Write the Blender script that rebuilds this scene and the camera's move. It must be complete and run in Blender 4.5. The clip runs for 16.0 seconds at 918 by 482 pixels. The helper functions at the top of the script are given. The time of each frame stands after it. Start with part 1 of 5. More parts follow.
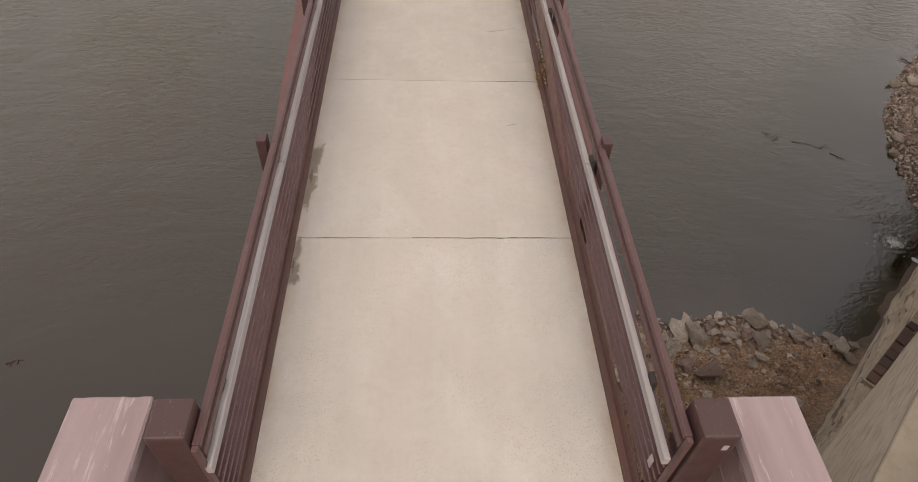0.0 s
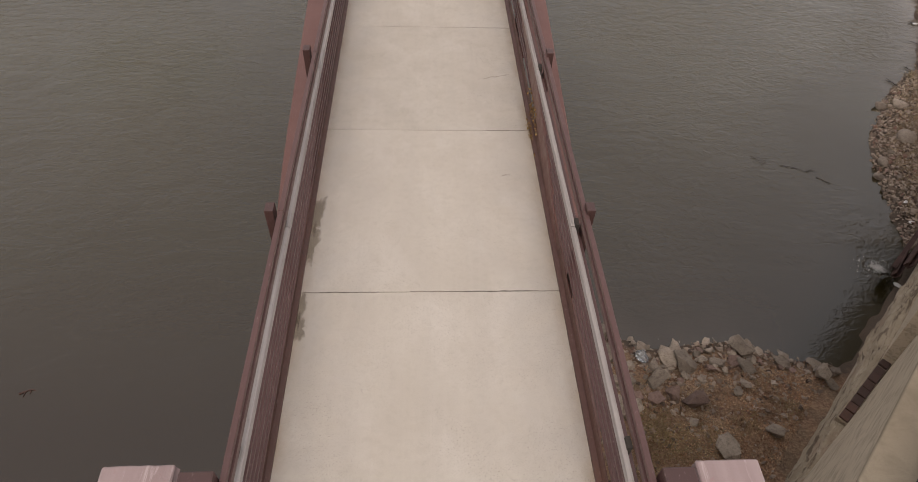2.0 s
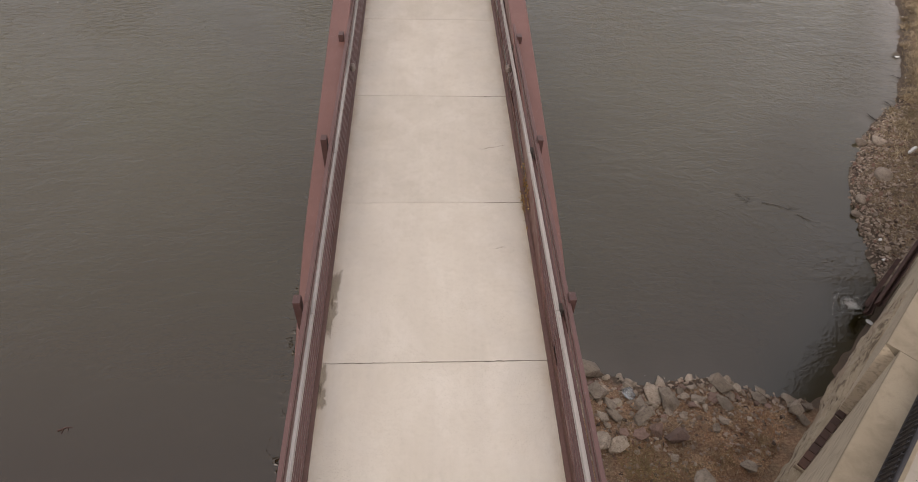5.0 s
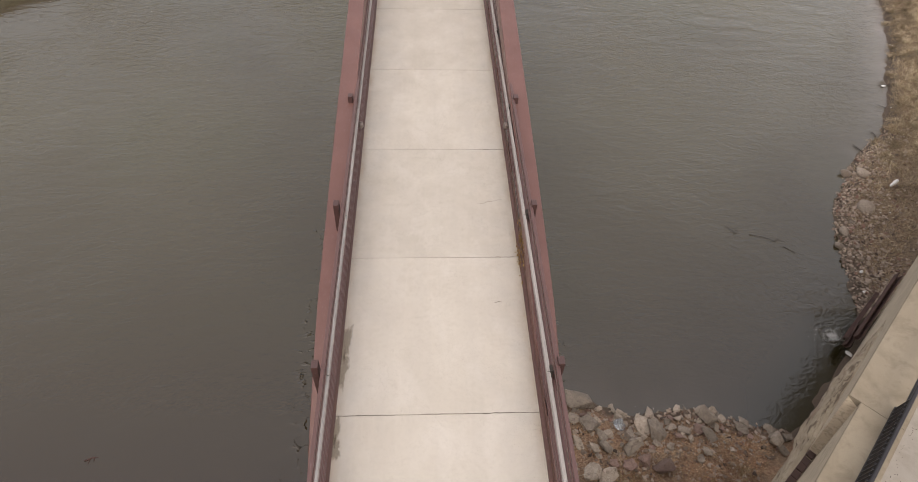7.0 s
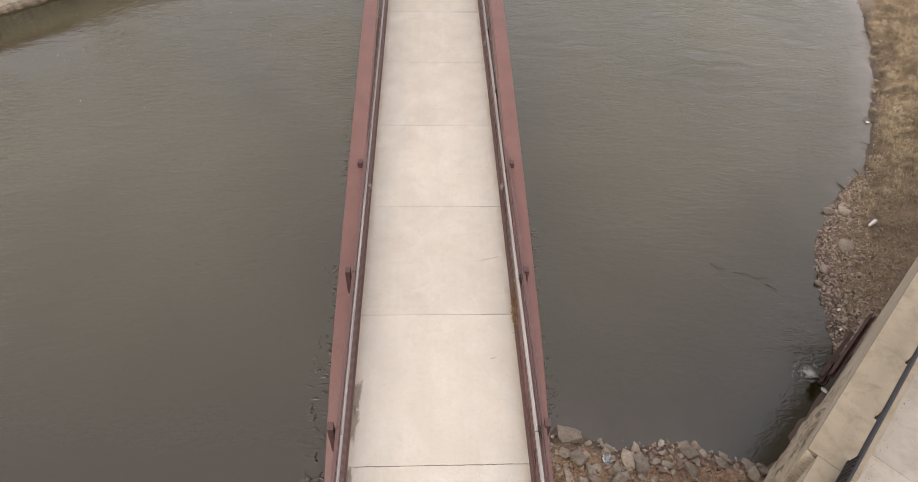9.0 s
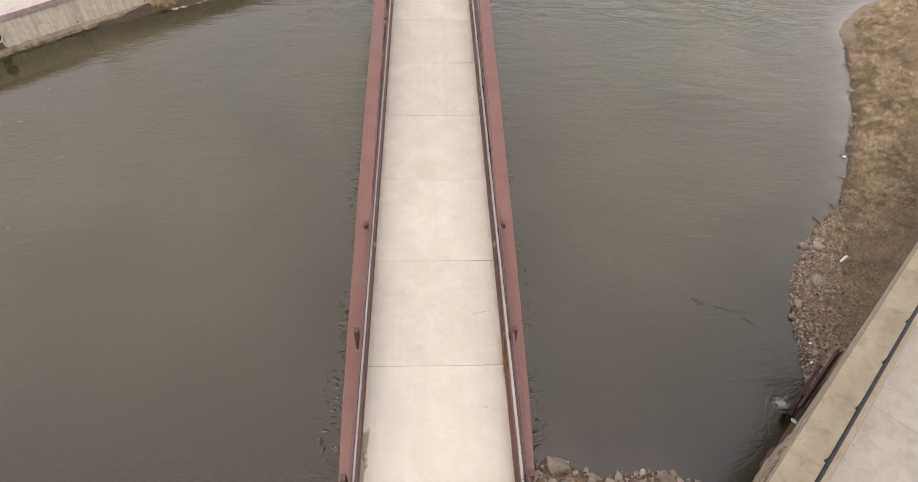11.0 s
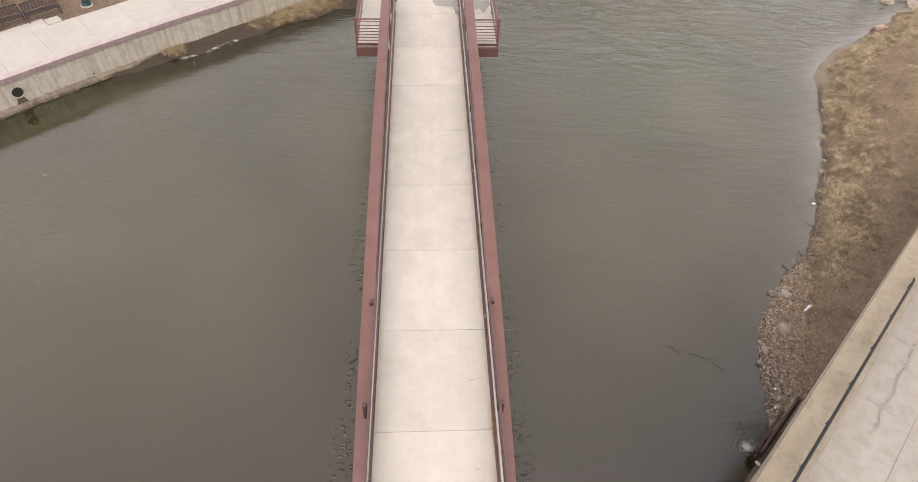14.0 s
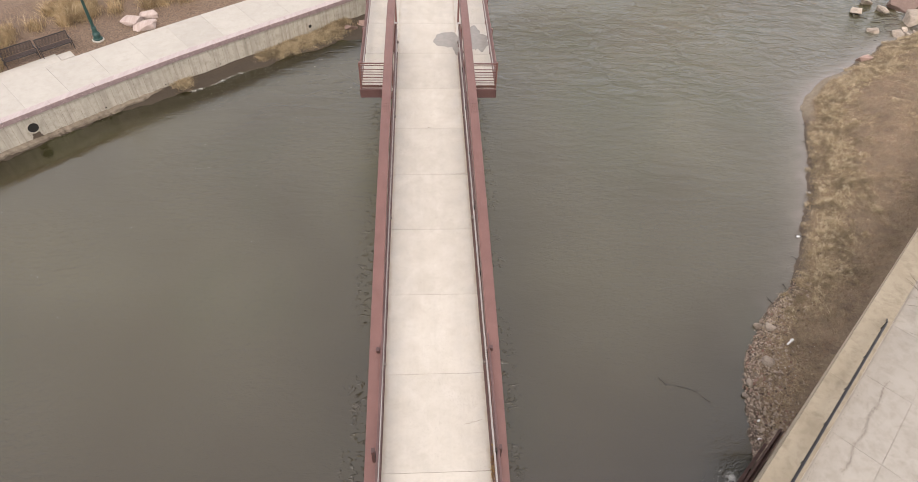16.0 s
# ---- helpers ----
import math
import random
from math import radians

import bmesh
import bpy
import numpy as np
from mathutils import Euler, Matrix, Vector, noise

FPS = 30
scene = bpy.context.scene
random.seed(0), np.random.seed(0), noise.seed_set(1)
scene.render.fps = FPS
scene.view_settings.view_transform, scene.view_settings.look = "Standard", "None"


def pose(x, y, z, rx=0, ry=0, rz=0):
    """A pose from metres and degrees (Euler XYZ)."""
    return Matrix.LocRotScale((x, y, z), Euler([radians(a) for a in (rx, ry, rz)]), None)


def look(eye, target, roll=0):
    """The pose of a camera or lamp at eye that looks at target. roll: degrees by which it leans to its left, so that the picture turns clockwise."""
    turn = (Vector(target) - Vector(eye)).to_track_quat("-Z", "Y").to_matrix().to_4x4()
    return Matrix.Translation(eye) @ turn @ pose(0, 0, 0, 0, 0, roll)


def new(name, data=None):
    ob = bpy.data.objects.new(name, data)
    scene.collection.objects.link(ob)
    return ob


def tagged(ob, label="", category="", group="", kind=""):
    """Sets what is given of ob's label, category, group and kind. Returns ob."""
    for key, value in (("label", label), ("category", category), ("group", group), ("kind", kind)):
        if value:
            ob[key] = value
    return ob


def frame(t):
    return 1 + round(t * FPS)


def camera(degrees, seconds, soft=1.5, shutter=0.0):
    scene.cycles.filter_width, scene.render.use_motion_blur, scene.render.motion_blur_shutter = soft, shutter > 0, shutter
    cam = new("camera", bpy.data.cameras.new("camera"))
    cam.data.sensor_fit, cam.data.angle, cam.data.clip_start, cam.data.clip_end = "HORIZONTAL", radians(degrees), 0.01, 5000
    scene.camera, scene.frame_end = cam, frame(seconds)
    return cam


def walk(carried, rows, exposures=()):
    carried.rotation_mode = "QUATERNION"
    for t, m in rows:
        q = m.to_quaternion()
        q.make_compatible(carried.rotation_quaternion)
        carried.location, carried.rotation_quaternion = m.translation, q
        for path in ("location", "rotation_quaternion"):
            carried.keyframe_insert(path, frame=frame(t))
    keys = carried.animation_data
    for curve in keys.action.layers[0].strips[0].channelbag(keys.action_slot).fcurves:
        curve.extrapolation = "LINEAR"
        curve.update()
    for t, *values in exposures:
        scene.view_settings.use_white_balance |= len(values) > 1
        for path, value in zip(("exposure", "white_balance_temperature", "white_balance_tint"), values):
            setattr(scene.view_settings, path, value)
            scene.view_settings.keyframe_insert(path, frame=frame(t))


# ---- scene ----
cam = camera(72.2, 16.0, soft=0.65)
PATH = [
    (0, (-0.117, -4.680, 5.017), (-0.008, -3.325, 3.550), 3.40),
    (0.5, (-0.109, -4.636, 5.151), (0.001, -3.282, 3.683), 3.49),
    (1, (-0.104, -4.593, 5.337), (0.009, -3.240, 3.868), 3.49),
    (1.5, (-0.097, -4.560, 5.551), (0.016, -3.206, 4.082), 3.41),
    (2, (-0.093, -4.533, 5.774), (0.020, -3.178, 4.307), 3.30),
    (2.5, (-0.089, -4.512, 6.022), (0.022, -3.157, 4.555), 3.19),
    (3, (-0.087, -4.501, 6.283), (0.020, -3.147, 4.815), 3.12),
    (3.5, (-0.094, -4.498, 6.523), (0.012, -3.145, 5.054), 3.09),
    (4, (-0.111, -4.492, 6.733), (-0.004, -3.141, 5.262), 3.10),
    (6.5, (-0.143, -4.439, 8.221), (-0.038, -3.087, 6.750), 2.81),
    (7, (-0.159, -4.380, 8.545), (-0.056, -3.030, 7.072), 2.86),
    (7.5, (-0.164, -4.340, 8.905), (-0.065, -2.989, 7.433), 2.85),
    (8, (-0.163, -4.320, 9.297), (-0.067, -2.969, 7.826), 2.85),
    (8.5, (-0.161, -4.315, 9.724), (-0.066, -2.963, 8.254), 2.84),
    (9, (-0.164, -4.297, 10.157), (-0.068, -2.946, 8.685), 2.89),
    (11.5, (-0.141, -4.299, 12.563), (-0.044, -2.950, 11.089), 2.70),
    (12, (-0.130, -4.307, 12.998), (-0.032, -2.958, 11.525), 2.67),
    (12.5, (-0.114, -4.313, 13.449), (-0.016, -2.964, 11.976), 2.62),
    (13, (-0.111, -4.299, 13.916), (-0.011, -2.950, 12.443), 2.60),
    (13.5, (-0.116, -4.242, 14.408), (-0.016, -2.893, 12.935), 2.60),
    (14, (-0.124, -4.139, 14.926), (-0.022, -2.790, 13.453), 2.60),
    (14.5, (-0.129, -4.032, 15.447), (-0.026, -2.681, 13.975), 2.60),
    (15, (-0.148, -3.962, 15.951), (-0.044, -2.610, 14.481), 2.60),
    (15.5, (-0.195, -3.933, 16.420), (-0.090, -2.580, 14.951), 2.62),
    (16, (-0.251, -3.943, 16.818), (-0.143, -2.588, 15.351), 2.70),
]
EXPOSURES = [(0, 0.26, 6750, 15), (1, 0.27, 6750, 15), (2, 0.12, 6750, 15), (3, 0.21, 6750, 15), (4, 0.25, 6700, 15), (7, 0.56, 6550, 13), (9, 0.76, 6500, 13), (12.5, 0.91, 6450, 13), (16, 0.96, 6450, 12.5)]
walk(cam, [(t, look(eye, target, roll)) for t, eye, target, roll in PATH], EXPOSURES)


# ---------- world and light: an overcast day ----------
world = bpy.data.worlds.new("overcast_sky")
scene.world = world
world.use_nodes = True
wn, wl = world.node_tree.nodes, world.node_tree.links
sky = wn.new("ShaderNodeTexSky")
sky.sky_type, sky.sun_disc = "NISHITA", False
sky.sun_elevation, sky.sun_rotation = radians(52), radians(187)
sky.air_density, sky.dust_density, sky.ozone_density = 1.0, 8.0, 1.0
cloud = wn.new("ShaderNodeMix")            # an even layer of cloud over the sky
cloud.data_type = "RGBA"
cloud.inputs[0].default_value = 0.65
cloud.inputs[7].default_value = (7.0, 6.8, 6.65, 1)
wl.new(sky.outputs["Color"], cloud.inputs[6])
wl.new(cloud.outputs[2], wn["Background"].inputs["Color"])
wn["Background"].inputs["Strength"].default_value = 0.136
sun = new("sun", bpy.data.lights.new("sun", "SUN"))
sun.data.energy, sun.data.angle, sun.data.color = 0.44, radians(40), (1.0, 0.95, 0.88)
sun.matrix_world = look((-4.8, -39, 50), (0, 0, 0))


# ---------- materials ----------
class Nodes:
    """A small builder for node materials."""

    def __init__(self, name):
        self.m = bpy.data.materials.new(name)
        self.m.use_nodes = True
        self.t = self.m.node_tree
        self.out = self.t.nodes["Principled BSDF"]
        self.pos = self.t.nodes.new("ShaderNodeNewGeometry").outputs["Position"]

    def node(self, kind, **sets):
        n = self.t.nodes.new(kind)
        for k, v in sets.items():
            n.inputs[k].default_value = v
        return n

    def link(self, a, b):
        self.t.links.new(a, b)

    def scaled(self, sx, sy, sz):
        n = self.node("ShaderNodeVectorMath")
        n.operation = "MULTIPLY"
        n.inputs[1].default_value = (sx, sy, sz)
        self.link(self.pos, n.inputs[0])
        return n.outputs[0]

    def turned(self, degrees, sx, sy, sz):
        """Positions turned about the upright axis, then scaled."""
        r = self.node("ShaderNodeVectorRotate", Angle=radians(degrees))
        r.rotation_type = "Z_AXIS"
        self.link(self.pos, r.inputs["Vector"])
        n = self.node("ShaderNodeVectorMath")
        n.operation = "MULTIPLY"
        n.inputs[1].default_value = (sx, sy, sz)
        self.link(r.outputs[0], n.inputs[0])
        return n.outputs[0]

    def noise(self, scale, detail=4.0, rough=0.6, stretch=None, warp=0.0, at=None):
        n = self.node("ShaderNodeTexNoise", Scale=scale, Detail=detail, Roughness=rough, Distortion=warp)
        self.link(at or (self.scaled(*stretch) if stretch else self.pos), n.inputs["Vector"])
        return n.outputs["Fac"]

    def ramp(self, fac, lo, hi, a=0.0, b=1.0):
        n = self.node("ShaderNodeMapRange")
        n.inputs[1].default_value, n.inputs[2].default_value = lo, hi
        n.inputs[3].default_value, n.inputs[4].default_value = a, b
        self.link(fac, n.inputs[0])
        return n.outputs[0]

    def times(self, a, b):
        n = self.node("ShaderNodeMath")
        n.operation = "MULTIPLY"
        self.link(a, n.inputs[0])
        if isinstance(b, float):
            n.inputs[1].default_value = b
        else:
            self.link(b, n.inputs[1])
        return n.outputs[0]

    def mix(self, fac, a, b):
        n = self.node("ShaderNodeMix")
        n.data_type = "RGBA"
        for k, v in ((6, a), (7, b)):
            if isinstance(v, tuple):
                n.inputs[k].default_value = (*v, 1)
            else:
                self.link(v, n.inputs[k])
        if isinstance(fac, float):
            n.inputs[0].default_value = fac
        else:
            self.link(fac, n.inputs[0])
        return n.outputs[2]

    def shade(self, col, amount):
        """Vary the brightness from piece to piece."""
        n = self.node("ShaderNodeHueSaturation")
        r = self.t.nodes.new("ShaderNodeObjectInfo").outputs["Random"]
        self.link(self.ramp(r, 0, 1, 1 - amount, 1 + amount), n.inputs["Value"])
        self.link(col, n.inputs["Color"])
        return n.outputs[0]

    def finish(self, col, rough=0.8, bump=None, depth=0.01, metal=0.0, spec=0.5):
        if isinstance(col, tuple):
            self.out.inputs["Base Color"].default_value = (*col, 1)
        else:
            self.link(col, self.out.inputs["Base Color"])
        if isinstance(rough, float):
            self.out.inputs["Roughness"].default_value = rough
        else:
            self.link(rough, self.out.inputs["Roughness"])
        self.out.inputs["Metallic"].default_value = metal
        self.out.inputs["Specular IOR Level"].default_value = spec
        if bump is not None:
            b = self.node("ShaderNodeBump", Distance=depth, Strength=1.0)
            self.link(bump, b.inputs["Height"])
            self.link(b.outputs[0], self.out.inputs["Normal"])
        return self.m


def deck_concrete():
    n = Nodes("deck_concrete")
    col = n.mix(n.ramp(n.noise(0.9, 5, 0.6), 0.3, 0.7), (0.477, 0.433, 0.371), (0.577, 0.535, 0.471))
    col = n.mix(n.ramp(n.noise(1.6, 3, 0.5, (1.8, 0.12, 1)), 0.42, 0.66, 0, 0.30), col, (0.455, 0.42, 0.375))
    col = n.mix(n.ramp(n.noise(3.5, 5, 0.65), 0.52, 0.76, 0, 0.45), col, (0.41, 0.36, 0.295))
    col = n.mix(n.ramp(n.noise(1.3, 4, 0.6, (1.4, 0.8, 1)), 0.50, 0.66, 0, 0.35), col, (0.63, 0.59, 0.54))
    col = n.mix(n.ramp(n.noise(2.4, 4, 0.6, (5.0, 0.10, 1)), 0.46, 0.66, 0, 0.10), col, (0.62, 0.57, 0.51))
    ax = n.node("ShaderNodeSeparateXYZ")
    n.link(n.pos, ax.inputs[0])
    side_x = n.node("ShaderNodeMath")
    side_x.operation = "ABSOLUTE"
    n.link(ax.outputs[0], side_x.inputs[0])
    edge = n.times(n.ramp(side_x.outputs[0], 1.36, 1.50), n.ramp(side_x.outputs[0], 1.501, 1.52, 1, 0))
    greyed = n.times(n.ramp(side_x.outputs[0], 0.45, 1.35), n.ramp(n.noise(1.4, 5, 0.65), 0.42, 0.62, 0, 0.6))
    col = n.mix(greyed, col, (0.475, 0.450, 0.415))
    rusty = n.times(edge, n.ramp(n.noise(2.2, 5, 0.7, (1, 0.6, 1)), 0.36, 0.62, 0.08, 0.6))
    col = n.mix(rusty, col, (0.31, 0.215, 0.125))
    pits = n.times(n.ramp(n.noise(60, 3, 0.6), 0.59, 0.65), n.ramp(n.noise(1.1, 4, 0.65), 0.40, 0.60))
    col = n.mix(n.times(pits, 0.85), col, (0.25, 0.22, 0.185))
    col = n.mix(n.ramp(n.noise(13, 5, 0.75), 0.50, 0.68, 0, 0.35), col, (0.40, 0.362, 0.31))
    col = n.shade(n.mix(n.ramp(n.noise(110, 2, 0.6), 0.35, 0.7, 0, 0.30), col, (0.30, 0.27, 0.23)), 0.04)
    return n.finish(col, 0.85, n.noise(90, 3, 0.7), 0.002)


def plain_concrete(name, a, b, dirt, streak=0.0, speck=0.2, relief=0.004):
    n = Nodes(name)
    col = n.mix(n.ramp(n.noise(0.7, 5, 0.65), 0.3, 0.7), a, b)
    col = n.mix(n.ramp(n.noise(2.6, 6, 0.7, None, 0.4), 0.46, 0.68, 0, 0.65), col, dirt)
    if streak:
        col = n.mix(n.ramp(n.noise(4.0, 4, 0.6, (1, 1, 0.06)), 0.45, 0.7, 0, streak), col, dirt)
    col = n.mix(n.ramp(n.noise(60, 3, 0.6), 0.55, 0.72, 0, speck), col, dirt)
    return n.finish(n.shade(col, 0.04), 0.88, n.noise(26, 6, 0.75), relief)


def rubble():
    """Weathered rubble concrete, washed out in layers along the wall."""
    n = Nodes("eroded_rubble_face")
    layers = n.noise(5.0, 6, 0.7, None, 0.6, n.turned(-43.5, 0.28, 2.2, 2.2))
    lumps = n.noise(9.0, 6, 0.75, None, 0.3, n.turned(-43.5, 0.6, 1.4, 1.4))
    col = n.mix(n.ramp(n.noise(1.6, 5, 0.65), 0.35, 0.65), (0.40, 0.322, 0.225), (0.53, 0.44, 0.32))
    col = n.mix(n.ramp(n.noise(2.4, 4, 0.6, None, 0.4, n.turned(-43.5, 0.4, 1, 1)), 0.52, 0.66, 0, 0.7), col, (0.35, 0.238, 0.172))
    col = n.mix(n.ramp(lumps, 0.50, 0.64, 0, 0.6), col, (0.60, 0.52, 0.405))
    col = n.mix(n.ramp(layers, 0.53, 0.60, 0, 0.85), col, (0.135, 0.095, 0.065))
    col = n.mix(n.ramp(n.noise(30, 4, 0.75), 0.56, 0.68, 0, 0.5), col, (0.22, 0.165, 0.115))
    both = n.node("ShaderNodeMath")
    both.operation = "SUBTRACT"
    n.link(lumps, both.inputs[0])
    n.link(layers, both.inputs[1])
    return n.finish(col, 0.92, both.outputs[0], 0.07)


def board_marked_face():
    """Tan concrete with the slanting marks of form boards."""
    n = Nodes("streaked_wall_face")
    col = n.mix(n.ramp(n.noise(0.9, 5, 0.65), 0.3, 0.7), (0.50, 0.42, 0.31), (0.61, 0.52, 0.39))
    tilt = n.node("ShaderNodeVectorRotate", Angle=radians(24))
    tilt.rotation_type = "X_AXIS"
    n.link(n.turned(-43.5, 1, 1, 1), tilt.inputs["Vector"])
    lines = n.node("ShaderNodeVectorMath")
    lines.operation = "MULTIPLY"
    lines.inputs[1].default_value = (1.1, 5, 9)
    n.link(tilt.outputs[0], lines.inputs[0])
    marks = n.noise(2.6, 4, 0.65, None, 0.0, lines.outputs[0])
    col = n.mix(n.ramp(marks, 0.50, 0.62, 0, 0.6), col, (0.30, 0.245, 0.175))
    col = n.mix(n.ramp(n.noise(3.2, 5, 0.7), 0.52, 0.70, 0, 0.5), col, (0.34, 0.28, 0.20))
    col = n.mix(n.ramp(n.noise(50, 3, 0.6), 0.58, 0.72, 0, 0.3), col, (0.24, 0.19, 0.14))
    return n.finish(col, 0.9, marks, 0.008)


def brick_clay():
    n = Nodes("dark_brick")
    r = n.t.nodes.new("ShaderNodeObjectInfo").outputs["Random"]
    col = n.mix(n.ramp(r, 0.25, 0.95), (0.078, 0.047, 0.039), (0.125, 0.066, 0.049))
    col = n.mix(n.ramp(n.noise(22, 5, 0.7), 0.45, 0.65, 0, 0.7), col, (0.075, 0.050, 0.042))
    return n.finish(col, 0.9, n.noise(60, 4, 0.7), 0.006)


def brown_steel(name, a, b, rust, amount):
    n = Nodes(name)
    col = n.mix(n.ramp(n.noise(1.2, 4, 0.6), 0.3, 0.7), a, b)
    col = n.mix(n.ramp(n.noise(5.0, 6, 0.7, (1, 0.25, 1)), 0.55, 0.72, 0, amount), col, rust)
    col = n.mix(n.ramp(n.noise(40, 5, 0.75, (1, 0.35, 1)), 0.60, 0.70, 0, 0.55), col, (0.27, 0.20, 0.185))
    return n.finish(col, n.ramp(n.noise(6, 4, 0.6), 0.3, 0.7, 0.36, 0.55), n.noise(80, 3, 0.6), 0.001, 0.0, 0.5)


def grey_wood():
    n = Nodes("weathered_wood")
    col = n.mix(n.ramp(n.noise(2.2, 4, 0.6, (14, 0.35, 14)), 0.3, 0.7), (0.29, 0.265, 0.25), (0.42, 0.385, 0.365))
    col = n.mix(n.ramp(n.noise(9, 4, 0.7, (16, 0.3, 16)), 0.56, 0.72, 0, 0.6), col, (0.15, 0.13, 0.12))
    return n.finish(n.shade(col, 0.06), 0.8, n.noise(9, 4, 0.7, (16, 0.3, 16)), 0.003)


def sandstone(name="pink_sandstone", a=(0.280, 0.207, 0.203), b=(0.345, 0.266, 0.259)):
    n = Nodes(name)
    col = n.mix(n.ramp(n.noise(2.0, 4, 0.6, (2.2, 0.3, 1)), 0.35, 0.65), a, b)
    col = n.mix(n.ramp(n.noise(4.0, 5, 0.7, (4.0, 0.4, 2), 0.3), 0.58, 0.65, 0, 0.6), col, (0.50, 0.415, 0.40))
    col = n.mix(n.ramp(n.noise(14, 5, 0.7), 0.60, 0.72, 0, 0.5), col, (0.30, 0.19, 0.19))
    return n.finish(col, 0.8, n.noise(22, 5, 0.7), 0.005)


def stone(name, a, b, c):
    n = Nodes(name)
    col = n.mix(n.ramp(n.noise(3.0, 5, 0.65), 0.35, 0.65), a, b)
    col = n.mix(n.ramp(n.noise(11, 5, 0.7), 0.52, 0.7, 0, 0.7), col, c)
    col = n.mix(n.ramp(n.noise(38, 5, 0.75), 0.50, 0.66, 0, 0.45), col, tuple(0.55 * v for v in c))
    return n.finish(n.shade(col, 0.34), 0.88, n.noise(16, 7, 0.8), 0.035)


WATER_LEVEL = -5.2


def river_water():
    n = Nodes("murky_river_water")
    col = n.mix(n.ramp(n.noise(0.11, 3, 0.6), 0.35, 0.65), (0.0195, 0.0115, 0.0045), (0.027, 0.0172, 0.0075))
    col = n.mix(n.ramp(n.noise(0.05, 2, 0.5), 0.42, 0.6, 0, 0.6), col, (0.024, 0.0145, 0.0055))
    green = n.node("ShaderNodeAttribute")
    green.attribute_name = "wall_reflection"
    bed = n.node("ShaderNodeAttribute")
    bed.attribute_name = "shallow"
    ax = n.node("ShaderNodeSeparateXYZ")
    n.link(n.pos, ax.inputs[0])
    # water colour turns paler with growing y, uneven by noise
    far_tone = n.times(n.ramp(ax.outputs[1], 1, 14), n.ramp(n.noise(0.08, 2, 0.5), 0.3, 0.7, 0.5, 1.0))
    col = n.mix(far_tone, col, (0.0765, 0.0675, 0.0360))
    col = n.mix(bed.outputs["Fac"], col, (0.165, 0.138, 0.116))
    # dark wall reflections and muddy shallows, both painted into the water colour
    col = n.mix(green.outputs["Fac"], col, (0.014, 0.0112, 0.0026))
    col = n.mix(n.times(n.ramp(n.noise(0.13, 2, 0.5, (1, 0.7, 1)), 0.5, 0.66, 0, 0.45), n.ramp(ax.outputs[1], 4, 10)), col, (0.044, 0.045, 0.018))
    swell = n.noise(1.3, 4, 0.55, (0.5, 1.0, 1), 0.4)
    # a breeze roughens the reach upstream and a few patches nearer by
    breeze = n.times(n.ramp(ax.outputs[1], 26, 38, 1.0, 6.0), n.ramp(n.noise(0.09, 2, 0.5), 0.35, 0.62, 0.35, 1.25))
    swell = n.times(swell, breeze)
    fine = n.times(n.noise(5.6, 4, 0.65, (0.6, 1.0, 1), 0.9), n.ramp(n.noise(0.16, 2, 0.5, (1, 1, 1)), 0.38, 0.62, 0.3, 1.3))
    out_x = n.node("ShaderNodeMath")
    out_x.operation = "ABSOLUTE"
    n.link(ax.outputs[0], out_x.inputs[0])
    eddies = n.times(n.ramp(out_x.outputs[0], 3.6, 2.2), n.ramp(n.noise(0.45, 3, 0.6), 0.42, 0.54))
    dimple = n.times(n.ramp(n.noise(5.5, 2, 0.5, (0.8, 1.0, 1), 0.4), 0.54, 0.80), eddies)
    both = n.node("ShaderNodeMath")
    both.operation = "MULTIPLY_ADD"
    lee = n.node("ShaderNodeAttribute")      # sheltered water under the walls
    lee.attribute_name = "lee"
    calm = n.times(n.ramp(lee.outputs["Fac"], 0, 1, 1, 0.26), n.ramp(ax.outputs[1], -1, 9, 0.35, 1.0))
    swell, fine = n.times(swell, calm), n.times(fine, calm)
    n.link(fine, both.inputs[0])
    both.inputs[1].default_value = 0.46
    steep = n.node("ShaderNodeMath")       # sparse steep wavelets
    steep.operation = "MULTIPLY_ADD"
    n.link(dimple, steep.inputs[0])
    steep.inputs[1].default_value = 2.2
    n.link(swell, steep.inputs[2])
    chop = n.node("ShaderNodeAttribute")     # short quick ripples off the outfall
    chop.attribute_name = "chop"
    quick = n.times(n.times(n.noise(13, 3, 0.6, (0.8, 1, 1), 0.5), chop.outputs["Fac"]), 0.20)
    gap = n.node("ShaderNodeVectorMath")     # and rings where it falls in
    gap.operation = "DISTANCE"
    n.link(n.pos, gap.inputs[0])
    gap.inputs[1].default_value = (10.62, 4.70, WATER_LEVEL)
    wave = n.node("ShaderNodeMath")
    wave.operation = "SINE"
    n.link(n.times(gap.outputs["Value"], 42.0), wave.inputs[0])
    rings = n.times(n.times(wave.outputs[0], n.ramp(gap.outputs["Value"], 0.6, 0.05)), 0.05)
    total = steep.outputs[0]
    for extra in (quick, rings):
        plus = n.node("ShaderNodeMath")
        n.link(total, plus.inputs[0])
        n.link(extra, plus.inputs[1])
        total = plus.outputs[0]
    n.link(total, both.inputs[2])
    n.out.inputs["IOR"].default_value = 1.5
    return n.finish(col, 0.02, both.outputs[0], 0.074, 0.0, 0.73)


